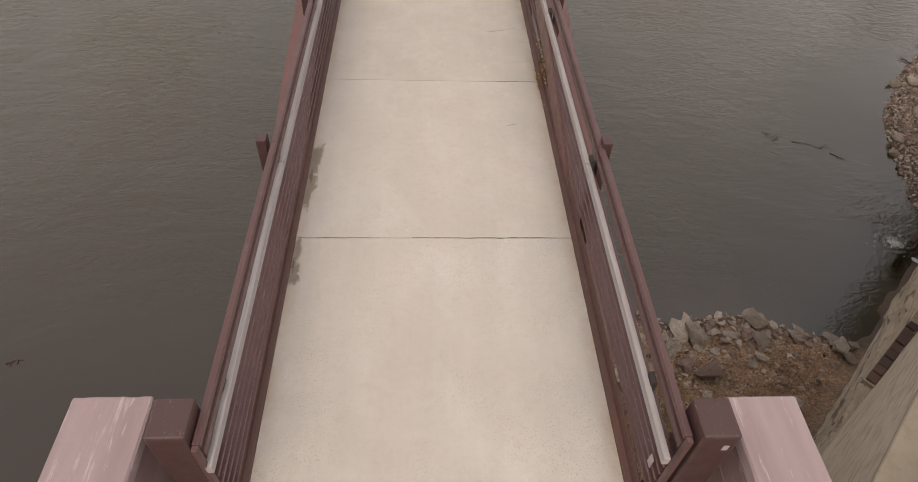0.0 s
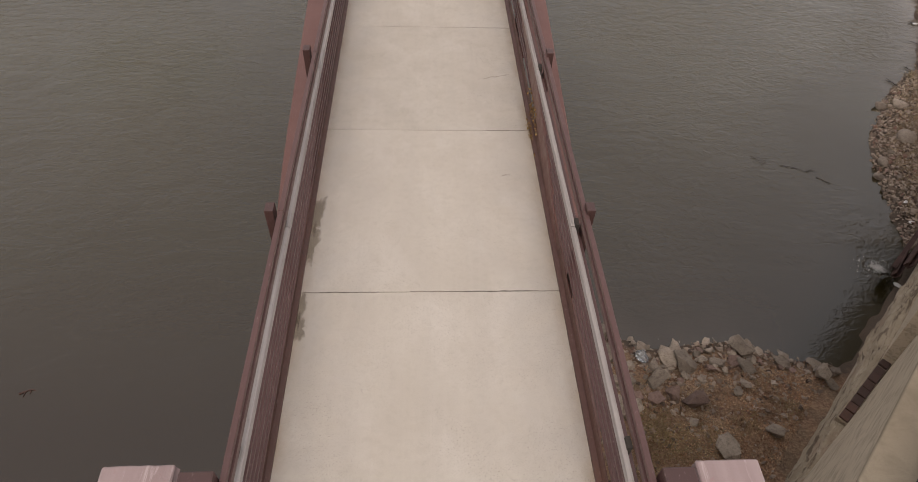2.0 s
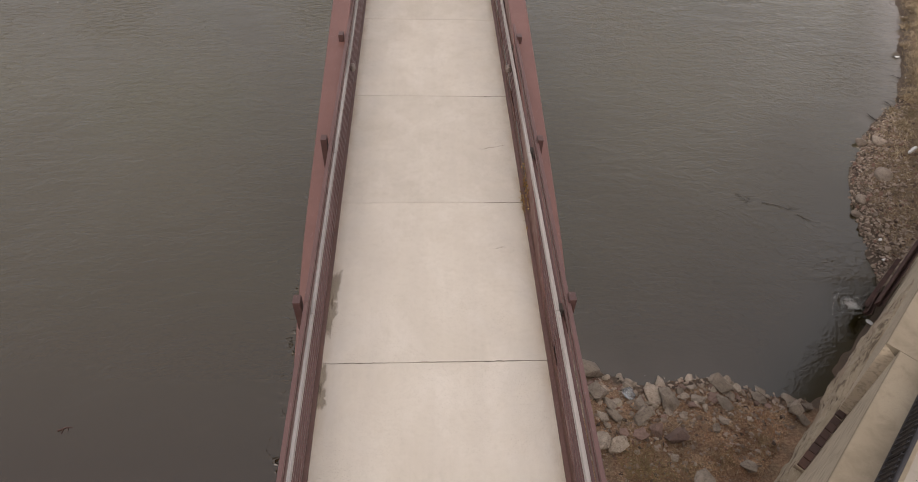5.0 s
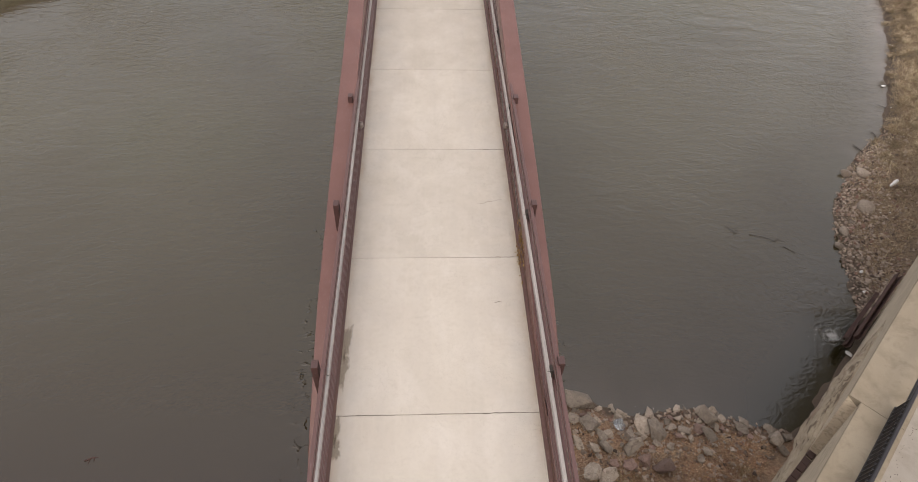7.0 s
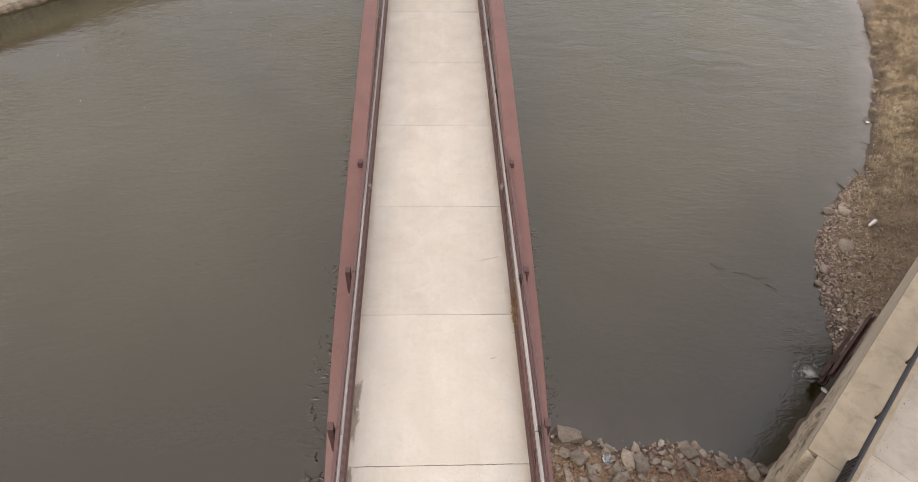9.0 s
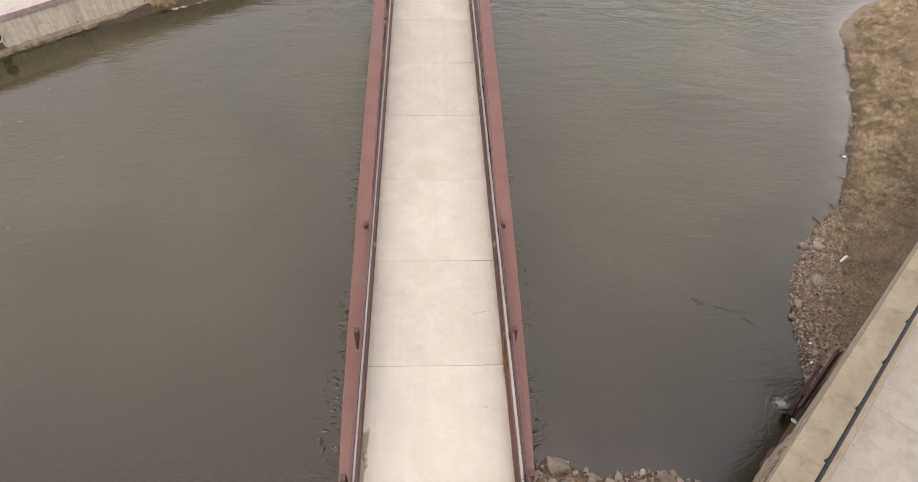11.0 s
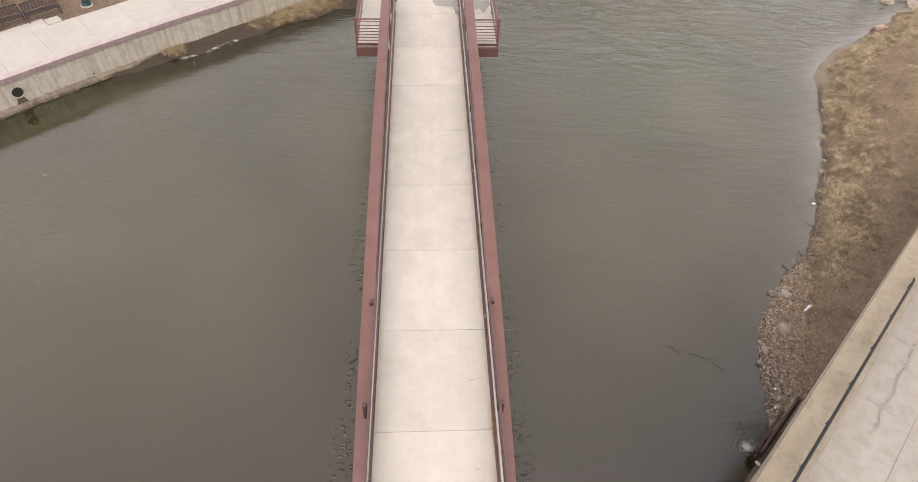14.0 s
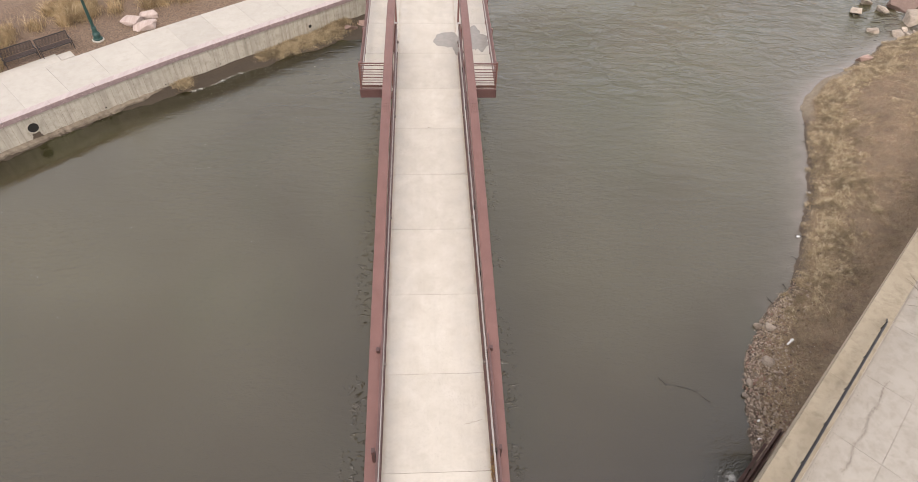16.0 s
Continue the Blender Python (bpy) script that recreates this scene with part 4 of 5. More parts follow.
part("hand_tube", tube(bmesh.new(), [on_wall(s, 4.87, 0.40) for s in (-1.2, 6, 12, 16.2)] + [on_wall(16.9, 4.87, 0.06)], 0.028, 12), M_IRON, rail, smooth=True)
part("lower_tube", tube(bmesh.new(), [on_wall(s, 4.848, 0.30) for s in (-1.2, 6, 12, 16.0)], 0.018, 8), M_IRON, rail, smooth=True)
part("foot_rail", tube(bmesh.new(), [on_wall(s, 4.81, 0.05) for s in (-1.2, 2, 4.95)], 0.022, 6), M_IRON, rail)
for s in np.arange(-0.6, 16.6, 1.7):
    stanchion = part("rail_stanchion", tube(bmesh.new(), [on_wall(s, 4.868, 0.0), on_wall(s, 4.868, 0.25), on_wall(s, 4.87, 0.39)], 0.02, 8), M_IRON, rail)
    foot = on_wall(s, 4.868, 0.0)
    part("foot_plate", a_box(-0.036, 0.036, -0.03, 0.03, 0.0, 0.010, 0.002), M_IRON, stanchion, at=pose(*foot, 0, 2.4, turn))
picket = to_mesh(tube(bmesh.new(), [Vector((0, 0, 0)) + 0.045 * Vector((0, 0, 1)), Vector((0, -0.04, 0.40))], 0.025, 6), "picket", M_IRON)
for i in range(57):
    p = on_wall(-1.15 + i * 0.108, 4.815, 0)
    part("picket", picket, None, rail, at=pose(p.x, p.y, p.z, 0, 0, turn))

# ---------- the quay on the far left bank ----------
QUAY = [(-43.0, 3.0), (-21.83, 23.28), (-18.35, 26.5), (-14.6, 29.75), (-11.16, 32.51), (-6.49, 36.14), (0.0, 41.3), (14.0, 51.0)]
QP = np.array(QUAY)
QL = np.concatenate([[0], np.cumsum(np.hypot(*np.diff(QP, axis=0).T))])
QUAY_Z = -3.40


def quay(s, off=0.0, z=0.0):
    """A point on the quay: s along it from the pipe's end, off inland, z over its top."""
    s = s + QL[1]
    x, y = np.interp(s, QL, QP[:, 0]), np.interp(s, QL, QP[:, 1])
    x2, y2 = np.interp(s + 0.8, QL, QP[:, 0]), np.interp(s + 0.8, QL, QP[:, 1])
    x1, y1 = np.interp(s - 0.8, QL, QP[:, 0]), np.interp(s - 0.8, QL, QP[:, 1])
    dx, dy = x2 - x1, y2 - y1
    r = math.hypot(dx, dy)
    return Vector((x - off * dy / r, y + off * dx / r, QUAY_Z + z))


def strip(ss, outline):
    bm = bmesh.new()
    rings = [[bm.verts.new(quay(s, o, z)) for o, z in outline] for s in ss]
    k = len(outline)
    for a, b in zip(rings, rings[1:]):
        for i in range(k):
            bm.faces.new((a[i], a[(i + 1) % k], b[(i + 1) % k], b[i]))
    bm.faces.new(rings[0])
    bm.faces.new(rings[-1][::-1])
    bmesh.ops.recalc_face_normals(bm, faces=bm.faces)
    return bm


quay_wall = thing("wall_left", "board-marked pale concrete quay wall with a pink sandstone coping", "wall", kind="structure")
for i in range(-8, 14):
    s = i * 2.4 + 0.1
    stone_ob = part("coping_stone", strip((s + 0.006, s + 1.2, s + 2.394), [(-0.03, -0.02), (0, 0), (0.40, 0), (0.40, -0.28), (-0.03, -0.28)]), M_COPING, quay_wall, "pink sandstone coping with a split face in a shaded colour")
    stone_ob.data.materials.append(M_SAND_SPLIT_SHADED)
    # front faces get a darker copy of the stone, shade put into colour
    for p in stone_ob.data.polygons:
        if p.normal.y < -0.3 and abs(p.normal.z) < 0.5:
            p.material_index = 1
BOARD = 0.31
rnd = random.Random(11)
boards = bmesh.new()
for i in range(-60, 108):
    s = i * BOARD
    off = rnd.uniform(0.0, 0.016)
    pts = [(0.03 + off, -0.28), (0.40, -0.28), (0.40, -2.4), (0.03 + off, -2.4)]
    rings = [[boards.verts.new(quay(t, o, z)) for o, z in pts] for t in (s, s + BOARD - 0.006)]
    for k in range(4):
        boards.faces.new((rings[0][k], rings[0][(k + 1) % 4], rings[1][(k + 1) % 4], rings[1][k]))
bmesh.ops.recalc_face_normals(boards, faces=boards.faces)
part("wall_face", boards, M_QUAY, quay_wall, "pale concrete with upright board marks")


def hole(s, z, r, name, label):
    """A round pipe mouth in the wall face."""
    c = quay(s, 0.0, z)
    n = (quay(s, 1.0, z) - c).normalized()
    u = n.cross(Vector((0, 0, 1))).normalized()
    bm = bmesh.new()
    rings = []
    for o, q in ((0.0, r), (-0.04, r), (-0.04, r * 0.84), (0.02, r * 0.80)):
        rings.append([bm.verts.new(c + o * n + q * (math.cos(a) * u + math.sin(a) * Vector((0, 0, 1)))) for a in np.linspace(0, 2 * math.pi, 24, endpoint=False)])
    for a, b in zip(rings, rings[1:]):
        for k in range(24):
            bm.faces.new((a[k], a[(k + 1) % 24], b[(k + 1) % 24], b[k]))
    ob = part(name, bm, M_QUAY, quay_wall, label)
    # a flat black disc closes the mouth, painted as the shade within
    bm = bmesh.new()
    vs = [bm.verts.new(c - 0.004 * n + r * 0.82 * (math.cos(a) * u + math.sin(a) * Vector((0, 0, 1)))) for a in np.linspace(0, 2 * math.pi, 24, endpoint=False)]
    bm.faces.new(vs)
    part("pipe_shade_disc", bm, M_PIPE_SHADE, ob, "flat black disc painted as the shade in the pipe")


hole(1.22, -0.92, 0.33, "drain_pipe", "round concrete drain pipe mouth")
def runoff_bm():
    bm = bmesh.new()
    rnd = random.Random(3)
    rows = []
    for i in range(12):
        z = -1.22 - i * 0.035
        w = 0.16 + 0.012 * i + rnd.uniform(-0.03, 0.03)
        rows.append([bm.verts.new(quay(1.22 + d * w, 0.024 - 0.002 * (i % 2), z)) for d in (-1, -0.3, 0.3, 1)])
    for a, b in zip(rows, rows[1:]):
        for k in range(3):
            bm.faces.new((a[k], a[k + 1], b[k + 1], b[k]))
    bmesh.ops.recalc_face_normals(bm, faces=bm.faces)
    return bm


part("runoff_stain", runoff_bm(), plain("runoff_stain", (0.115, 0.085, 0.06), 0.7, 0.0, 0.4, 12.0), quay_wall, "dark wet stain below the drain pipe")
hole(18.5, -1.02, 0.15, "drain_pipe", "small drain pipe mouth above the grass")
for s in (4.95, 8.5, 12.05, 16.1):
    hole(s, -1.42, 0.06, "weep_hole", "small weep hole")

def footing_bm():
    """The rough ledge of old concrete at the quay's foot."""
    bm = bmesh.new()
    rows = []
    for s in np.arange(-12, 8.6, 0.12):
        w = 0.30 + 0.16 * noise.noise(Vector((s * 0.9, 3, 0))) + 0.10 * noise.noise(Vector((s * 3.1, 7, 0)))
        w *= min(1.0, (8.7 - s) / 2)
        w = max(0.03, w + 0.08 * noise.noise(Vector((s * 7.3, 2, 1))))
        h = -1.60 + 0.06 * noise.noise(Vector((s * 2.3, 1, 5))) + 0.04 * noise.noise(Vector((s * 8.0, 4, 5)))
        rows.append([bm.verts.new(quay(s, 0.06 - o, z)) for o, z in ((0, h + 0.03), (w * 0.6, h), (w, h - 0.05), (w + 0.05, h - 0.5))])
    for a, b in zip(rows, rows[1:]):
        for k in range(3):
            bm.faces.new((a[k], a[k + 1], b[k + 1], b[k]))
    bmesh.ops.recalc_face_normals(bm, faces=bm.faces)
    return bm


part("wall_footing", footing_bm(), plain_concrete("muddy_footing", (0.16, 0.128, 0.094), (0.25, 0.208, 0.158), (0.06, 0.044, 0.031), 0.0, 0.5, 0.03), quay_wall, "ragged muddy concrete footing")


promenade = thing("pavement_left", "pale concrete riverside promenade of large slabs", "pavement", kind="structure")
for i in range(-8, 14):
    s = i * 2.3 + 1.4
    part("paving_slab", strip((s + 0.004, s + 1.15, s + 2.296), [(0.404, -0.012), (3.75, -0.012), (3.75, -0.16), (0.425, -0.16)]), M_WALK, promenade)
for s0, s1 in ((-2.3, 1.35), (1.36, 4.6)):
    part("bench_pad", strip((s0, (s0 + s1) / 2, s1), [(3.757, -0.012), (4.75, -0.012), (4.75, -0.16), (3.757, -0.16)]), M_WALK, promenade)
part("access_cover", strip((4.62, 5.3), [(3.78, 0.01), (4.5, 0.01), (4.5, -0.16), (3.78, -0.16)]), M_WALK, promenade, "small concrete service cover")
solid("wall_terrace", strip(np.arange(-12, 3.2, 1.0), [(9.2, 1.15), (9.6, 1.15), (9.6, -0.6), (9.2, -0.6)]), M_QUAY, "low pale concrete terrace wall behind the planting", "wall", kind="structure")


def bed_z(px, py):
    q = inside_distance(np.asarray(px, float), np.asarray(py, float), QUAY + [(40, 130), (-130, 130), (-130, 3)])
    return q, QUAY_Z + np.interp(q, [0, 3.7, 4.9, 9, 30], [-0.16, -0.12, -0.06, 0.35, 0.9])


bx, by = np.arange(-40, -2, 0.4), np.arange(14, 56, 0.4)
bmx, bmy = np.meshgrid(bx, by)
q, bz = bed_z(bmx, bmy)
solid("planting_bed", grid_mesh("planting_bed", bx, by, np.where(q > 0.25, bz + 0.03 * ripple(bmx, bmy) * (q > 4.8), -6.8), M_BED), None, "brown mulched planting bed behind the promenade", "ground", kind="structure")


def bench_at(m):
    b = tagged(new("park_bench"), "dark brown perforated metal park bench facing the river", "bench", "benches on the promenade")
    b.empty_display_size = 0.2
    b.matrix_basis = m
    M_B = M_IRON
    bm = bmesh.new()
    for i in range(9):
        box(bm, -0.86, 0.86, 0.02 + i * 0.05, 0.055 + i * 0.05, 0.43 + 0.002 * i, 0.445 + 0.002 * i)
    part("seat", bm, M_SEAT, b)
    bm = bmesh.new()
    for i in range(8):
        z = 0.50 + i * 0.05
        box(bm, -0.86, 0.86, 0.47 + (z - 0.5) * 0.3, 0.485 + (z - 0.5) * 0.3, z, z + 0.036)
    part("backrest", bm, M_SEAT, b)
    part("top_bar", tube(bmesh.new(), [(-0.88, 0.60, 0.90), (0.88, 0.60, 0.90)], 0.022, 8), M_B, b)
    part("front_bar", tube(bmesh.new(), [(-0.88, 0.0, 0.43), (0.88, 0.0, 0.43)], 0.02, 8), M_B, b)
    for x in (-0.87, 0.87):
        part("leg_frame", tube(bmesh.new(), [(x, -0.02, 0), (x, 0.0, 0.45), (x, 0.02, 0.66), (x, 0.45, 0.68)], 0.022, 8), M_B, b)
        part("leg_frame", tube(bmesh.new(), [(x, 0.50, 0), (x, 0.46, 0.42), (x, 0.60, 0.90)], 0.022, 8), M_B, b)
    return b


M_SEAT = plain("bench_mesh_brown", (0.075, 0.055, 0.048), 0.5, 0.3)
deg_q = math.degrees(math.atan2(1.16, 1.34))
bench_at(pose(-22.87, 28.83, QUAY_Z - 0.012, 0, 0, deg_q))
bench_at(pose(-21.36, 29.97, QUAY_Z - 0.012, 0, 0, deg_q))

lamp = thing("street_lamp", "green cast-iron street lamp with a flared base by the promenade", "street lamp", at=(-19.75, 31.62, QUAY_Z - 0.05))
part("footing", lathe(bmesh.new(), [(0.34, -0.2), (0.34, 0.03), (0.31, 0.05)], 20), M_WALK, lamp, "round concrete footing")
part("base", lathe(bmesh.new(), [(0.27, 0.05), (0.27, 0.12), (0.22, 0.16), (0.20, 0.34), (0.235, 0.38), (0.20, 0.44), (0.15, 0.52), (0.13, 0.75), (0.155, 0.79), (0.10, 0.85)], 20), M_LAMP, lamp, smooth=False)
part("pole", lathe(bmesh.new(), [(0.095, 0.85), (0.06, 4.0), (0.09, 4.05), (0.09, 4.12), (0.05, 4.2)], 14), M_LAMP, lamp)
part("lantern", lathe(bmesh.new(), [(0.07, 4.2), (0.17, 4.32), (0.21, 4.6), (0.16, 4.85), (0.04, 4.98)], 14), M_WHITE, lamp, "pale lamp globe")


# ---------- rocks ----------
def rock_mesh(seed, material, flat=0.6, cuts=15):
    """A rounded cobble (few cuts) or a broken, flat-sided block (many)."""
    rnd = random.Random(seed)
    bm = bmesh.new()
    if cuts > 5:
        for _ in range(10 + seed % 6):
            v = Vector((rnd.gauss(0, 1), rnd.gauss(0, 1), rnd.gauss(0, 1))).normalized()
            v = Vector([math.copysign(abs(c) ** 0.5, c) for c in v])
            bm.verts.new(v.normalized() * rnd.uniform(0.44, 0.58))
        hull = bmesh.ops.convex_hull(bm, input=bm.verts)
        bmesh.ops.delete(bm, geom=list({g for g in hull["geom_interior"] + hull["geom_unused"] if isinstance(g, bmesh.types.BMVert)}), context="VERTS")
        bmesh.ops.dissolve_limit(bm, angle_limit=0.35, verts=bm.verts, edges=bm.edges)
        bmesh.ops.bevel(bm, geom=bm.edges[:], offset=0.02, segments=1, affect="EDGES")
        bmesh.ops.triangulate(bm, faces=bm.faces)
        bmesh.ops.subdivide_edges(bm, edges=[e for e in bm.edges if e.calc_length() > 0.2], cuts=1)
        for v in bm.verts:
            v.co *= 0.78 * (1 + 0.10 * noise.noise(v.co * 4 + Vector((seed, 0, 0))))
    else:
        bmesh.ops.create_icosphere(bm, subdivisions=2, radius=0.5)
        for _ in range(cuts):
            n = Vector((rnd.gauss(0, 1), rnd.gauss(0, 1), rnd.gauss(0, 0.8))).normalized()
            d = rnd.uniform(0.2, 0.38)
            for v in bm.verts:
                k = v.co.dot(n) - d
                if k > 0:
                    v.co -= n * k
    for v in bm.verts:
        v.co += 0.008 * Vector((rnd.gauss(0, 1), rnd.gauss(0, 1), rnd.gauss(0, 1)))
        v.co.x *= 1.15
        v.co.z *= flat
    return to_mesh(bm, "rock", material, cuts <= 5)


ROCKS = [rock_mesh(i, M_ROCK if i % 4 else M_REDROCK, 0.50 + 0.06 * (i % 5), 11) for i in range(12)]
COBBLE = [rock_mesh(50 + i, M_COBBLE, 0.6, 3) for i in range(3)]
BANK = [rock_mesh(70 + i, M_BANKSTONE, 0.45 + 0.07 * (i % 4)) for i in range(6)]
RRND = random.Random(4)


def rock(x, y, size, me, label, group, sink=0.2, z=None):
    z = float(ground_height(x, y)) if z is None else z
    m = pose(x, y, max(z, WATER_Z - 0.12) + size * (0.27 - sink * 0.5), RRND.uniform(-22, 22), RRND.uniform(-22, 22), RRND.uniform(0, 360)) @ Matrix.Diagonal((size * RRND.uniform(1.0, 1.25), size * RRND.uniform(0.75, 1.0), size * RRND.uniform(0.8, 1.05), 1))
    return solid("rock", me, None, label, "rock", group, at=m)


NEAR_ROCKS = [(4.39, 2.49, .34), (4.79, 2.12, .57), (5.1, 2.48, .35), (5.05, 1.94, .57), (5.68, 2.32, .29), (5.69, 1.93, .35), (6.3, 2.3, .6), (6.51, 2.01, .24), (6.77, 2.29, .27), (7.3, 2.25, .37),
              (7.14, 2.02, .33), (7.86, 2.09, .31), (5.43, 2.04, .26), (4.55, 1.65, .33), (4.34, 1.49, .52), (3.77, 1.53, .38), (3.74, 1.83, .38), (3.67, 2.18, .28), (4.18, 1.05, .43), (4.58, 1.2, .38)]
NEAR_ROCKS_2 = [(4.89, 1.0, .54), (3.84, 1.09, .32), (5.28, 1.56, .2), (4.97, 1.64, .22), (6.07, 1.95, .35), (6.21, 1.78, .41), (5.06, -.07, .52), (4.69, .51, .21), (3.64, .8, .49), (4.3, 2.38, .34), (7.82, 2.03, .31), (7.74, 1.81, .28), (8.12, 1.77, .31), (7.73, 1.63, .49), (7.79, 1.4, .37), (5.78, 1.16, .23), (5.98, 1.34, .29), (6.04, .25, .36), (4.42, 1.87, .42), (3.89, 1.88, .3), (3.43, 2.80, .86),
                (3.49, 2.1, .52), (3.5, 1.46, .31), (3.18, 1.63, .35), (3.3, .87, .6), (3.18, 2.28, .36), (2.7, 2.6, .5), (2.6, 1.7, .45), (2.3, 2.0, .5)]
for i, (x, y, w) in enumerate(NEAR_ROCKS + NEAR_ROCKS_2):
    me = ROCKS[4 * (i % 3) if i in (18, 19, 20, 21, 24) else (1, 2, 3, 5, 6, 7, 9, 10, 11)[i % 9]]
    rock(x, y, w * 1.05, me, "reddish sandstone rock on the bank" if me.materials[0] == M_REDROCK else "angular grey rock at the water's edge", "rocks along the near shore", 0.05)
for i in range(120):
    x = RRND.uniform(2.6, 8.1)
    y = float(np.interp(x, [2.6, 3.2, 4.4, 6.4, 8.3], [2.6, 3.0, 2.5, 2.55, 2.0])) + 0.25 - abs(RRND.gauss(0, 0.75))
    if x * 0.688 - y * 0.725 < 4.1:
        me = ROCKS[RRND.randrange(12)]
        rock(x, y, 0.08 + 0.2 * RRND.random() ** 1.5, me, "small broken stone among the shore rocks", "rocks along the near shore", 0.1)
rock(13.6, 9.2, 0.5, COBBLE[0], "smooth pale boulder among cobbles", "rocks along the far shore", 0.3)
for x, y, w, me in ((14.05, 11.16, 0.42, 1), (14.45, 10.97, 0.5, 2), (12.58, 8.34, 0.33, 0), (12.31, 7.9, 0.34, 2)):
    rock(x, y, w, COBBLE[me], "rounded grey cobble by the water", "rocks along the far shore", 0.25)
# boulders upstream
FAR_ROCKS = [(32.1, 39.2, 1.1), (32.0, 36.4, .8), (34.3, 39.4, .9), (36.2, 40.3, 2.6), (35.8, 37.9, 1.8), (29.3, 32.5, .85), (33.6, 35.9, .9), (37.4, 38.6, 1.7), (36.7, 36.9, 1.3), (34.6, 36.7, .6), (38.2, 40.9, 2.0), (33.6, 40.6, 1.0), (35.2, 36.4, .4), (35.9, 36.1, .5), (34.1, 35.6, .45)]
for i, (x, y, w) in enumerate(FAR_ROCKS):
    rock(x, y, w * 1.3, ROCKS[4 * (i % 3)] if i in (3, 5) else ROCKS[(4 * i + 1) % 12], "large sandstone boulder in the shallows", "boulders in the shallows", 0.2)
for x, y, w in ((-6.05, 37.0, 1.0), (-5.1, 36.0, 1.2), (-4.4, 36.6, 0.9), (-7.2, 36.5, 0.6)):
    rock(x, y, w, ROCKS[0], "red sandstone boulder below the quay", "boulders below the quay", 0.35)
for x, y, w in ((-18.4, 33.65, 1.75), (-17.45, 33.1, 1.6), (-17.5, 34.35, 1.5)):
    solid("landscape_rock", rock_mesh(int(100 - x * 10), M_BOULDER, 0.55, 26), None, "flat pink sandstone landscape rock in the mulch", "rock", "landscape rocks", at=pose(x, y, float(bed_z(x, y)[1]) + 0.12, 8, -6, 40 * x) @ Matrix.Diagonal((w * 1.2, w * 0.8, w * 0.8, 1)))

# cobbles strewn along the right shore: the largest singly, the rest as shingle
SX = np.array([11.8, 11.85, 12.15, 12.3, 12.75, 13.3, 14.0, 15.0, 16.6])
SY = np.array([5.2, 5.9, 7.0, 8.0, 9.1, 10.1, 11.1, 12.05, 13.7])
for i in range(170):
    k = RRND.random() ** 1.3
    x, y = float(np.interp(k, np.linspace(0, 1, 9), SX)), float(np.interp(k, np.linspace(0, 1, 9), SY))
    o = abs(RRND.gauss(0, 0.75)) * (1.35 - 0.9 * k) - 0.08
    me = BANK[RRND.randrange(6)] if RRND.random() < 0.85 else ROCKS[RRND.randrange(12)]
    rock(x + o * 0.85, y - o * 0.5, (0.07 + 0.19 * RRND.random() ** 1.8) * (1.1 - 0.4 * k), me, "small loose stone on the shingle bank", "stones on the shingle bank", 0.3)


def scatter_stones(name, label, count, place, lo, hi, material, seed):
    rnd = random.Random(seed)
    verts, faces = [], []
    shape = [Vector(p) for p in ((1, 0, 0), (0.3, 0.8, 0.1), (-0.8, 0.5, -0.1), (-0.7, -0.6, 0), (0.4, -0.8, 0.05), (0.25, 0.15, 0.42), (0.0, 0.0, -0.5))]
    for _ in range(count):
        x, y = place(rnd)
        s = lo + (hi - lo) * rnd.random() ** 2.2
        c = Vector((x, y, float(ground_height(x, y)) + 0.2 * s))
        r = Euler((rnd.gauss(0, 0.45), rnd.gauss(0, 0.45), rnd.uniform(0, 6.3))).to_matrix()
        i = len(verts)
        verts += [tuple(c + r @ (Vector((p.x * rnd.uniform(0.7, 1.2), p.y * rnd.uniform(0.7, 1.2), p.z)) * s)) for p in shape]
        for k in range(5):
            faces += [(i + k, i + (k + 1) % 5, i + 5), (i + (k + 1) % 5, i + k, i + 6)]
    me = bpy.data.meshes.new(name)
    me.from_pydata(verts, [], faces)
    me.materials.append(material)
    return tagged(new(name, me), label, "stones", kind="stuff")


def shingle_place(rnd):
    k = rnd.random() ** 1.2
    x, y = float(np.interp(k, np.linspace(0, 1, 9), SX)), float(np.interp(k, np.linspace(0, 1, 9), SY))
    o = abs(rnd.gauss(0, 0.8)) * (1.5 - 0.9 * k) - 0.1
    return x + o * 0.85, y - o * 0.5


def near_place(rnd):
    while True:
        x, y = rnd.uniform(2.2, 8.4), rnd.uniform(-2.6, 2.7)
        if x * 0.688 - y * 0.725 < 4.3 and rnd.random() < 0.25 + 0.75 * max(0, min(1, (y + 0.2) / 2)):
            return x, y


def blade_stone():
    n = Nodes("shingle")
    r = n.t.nodes["Geometry"].outputs["Random Per Island"]
    col = n.mix(n.ramp(r, 0, 0.5), (0.140, 0.098, 0.073), (0.35, 0.28, 0.222))
    col = n.mix(n.ramp(r, 0.78, 0.84), col, (0.21, 0.125, 0.095))
    return n.finish(n.mix(n.ramp(r, 0.90, 0.93), col, (0.085, 0.06, 0.047)), 0.9, n.noise(30, 4, 0.7), 0.01)


M_SHINGLE = blade_stone()
scatter_stones("shingle", "brown and grey shingle along the shore", 4200, shingle_place, 0.018, 0.085, M_SHINGLE, 21)
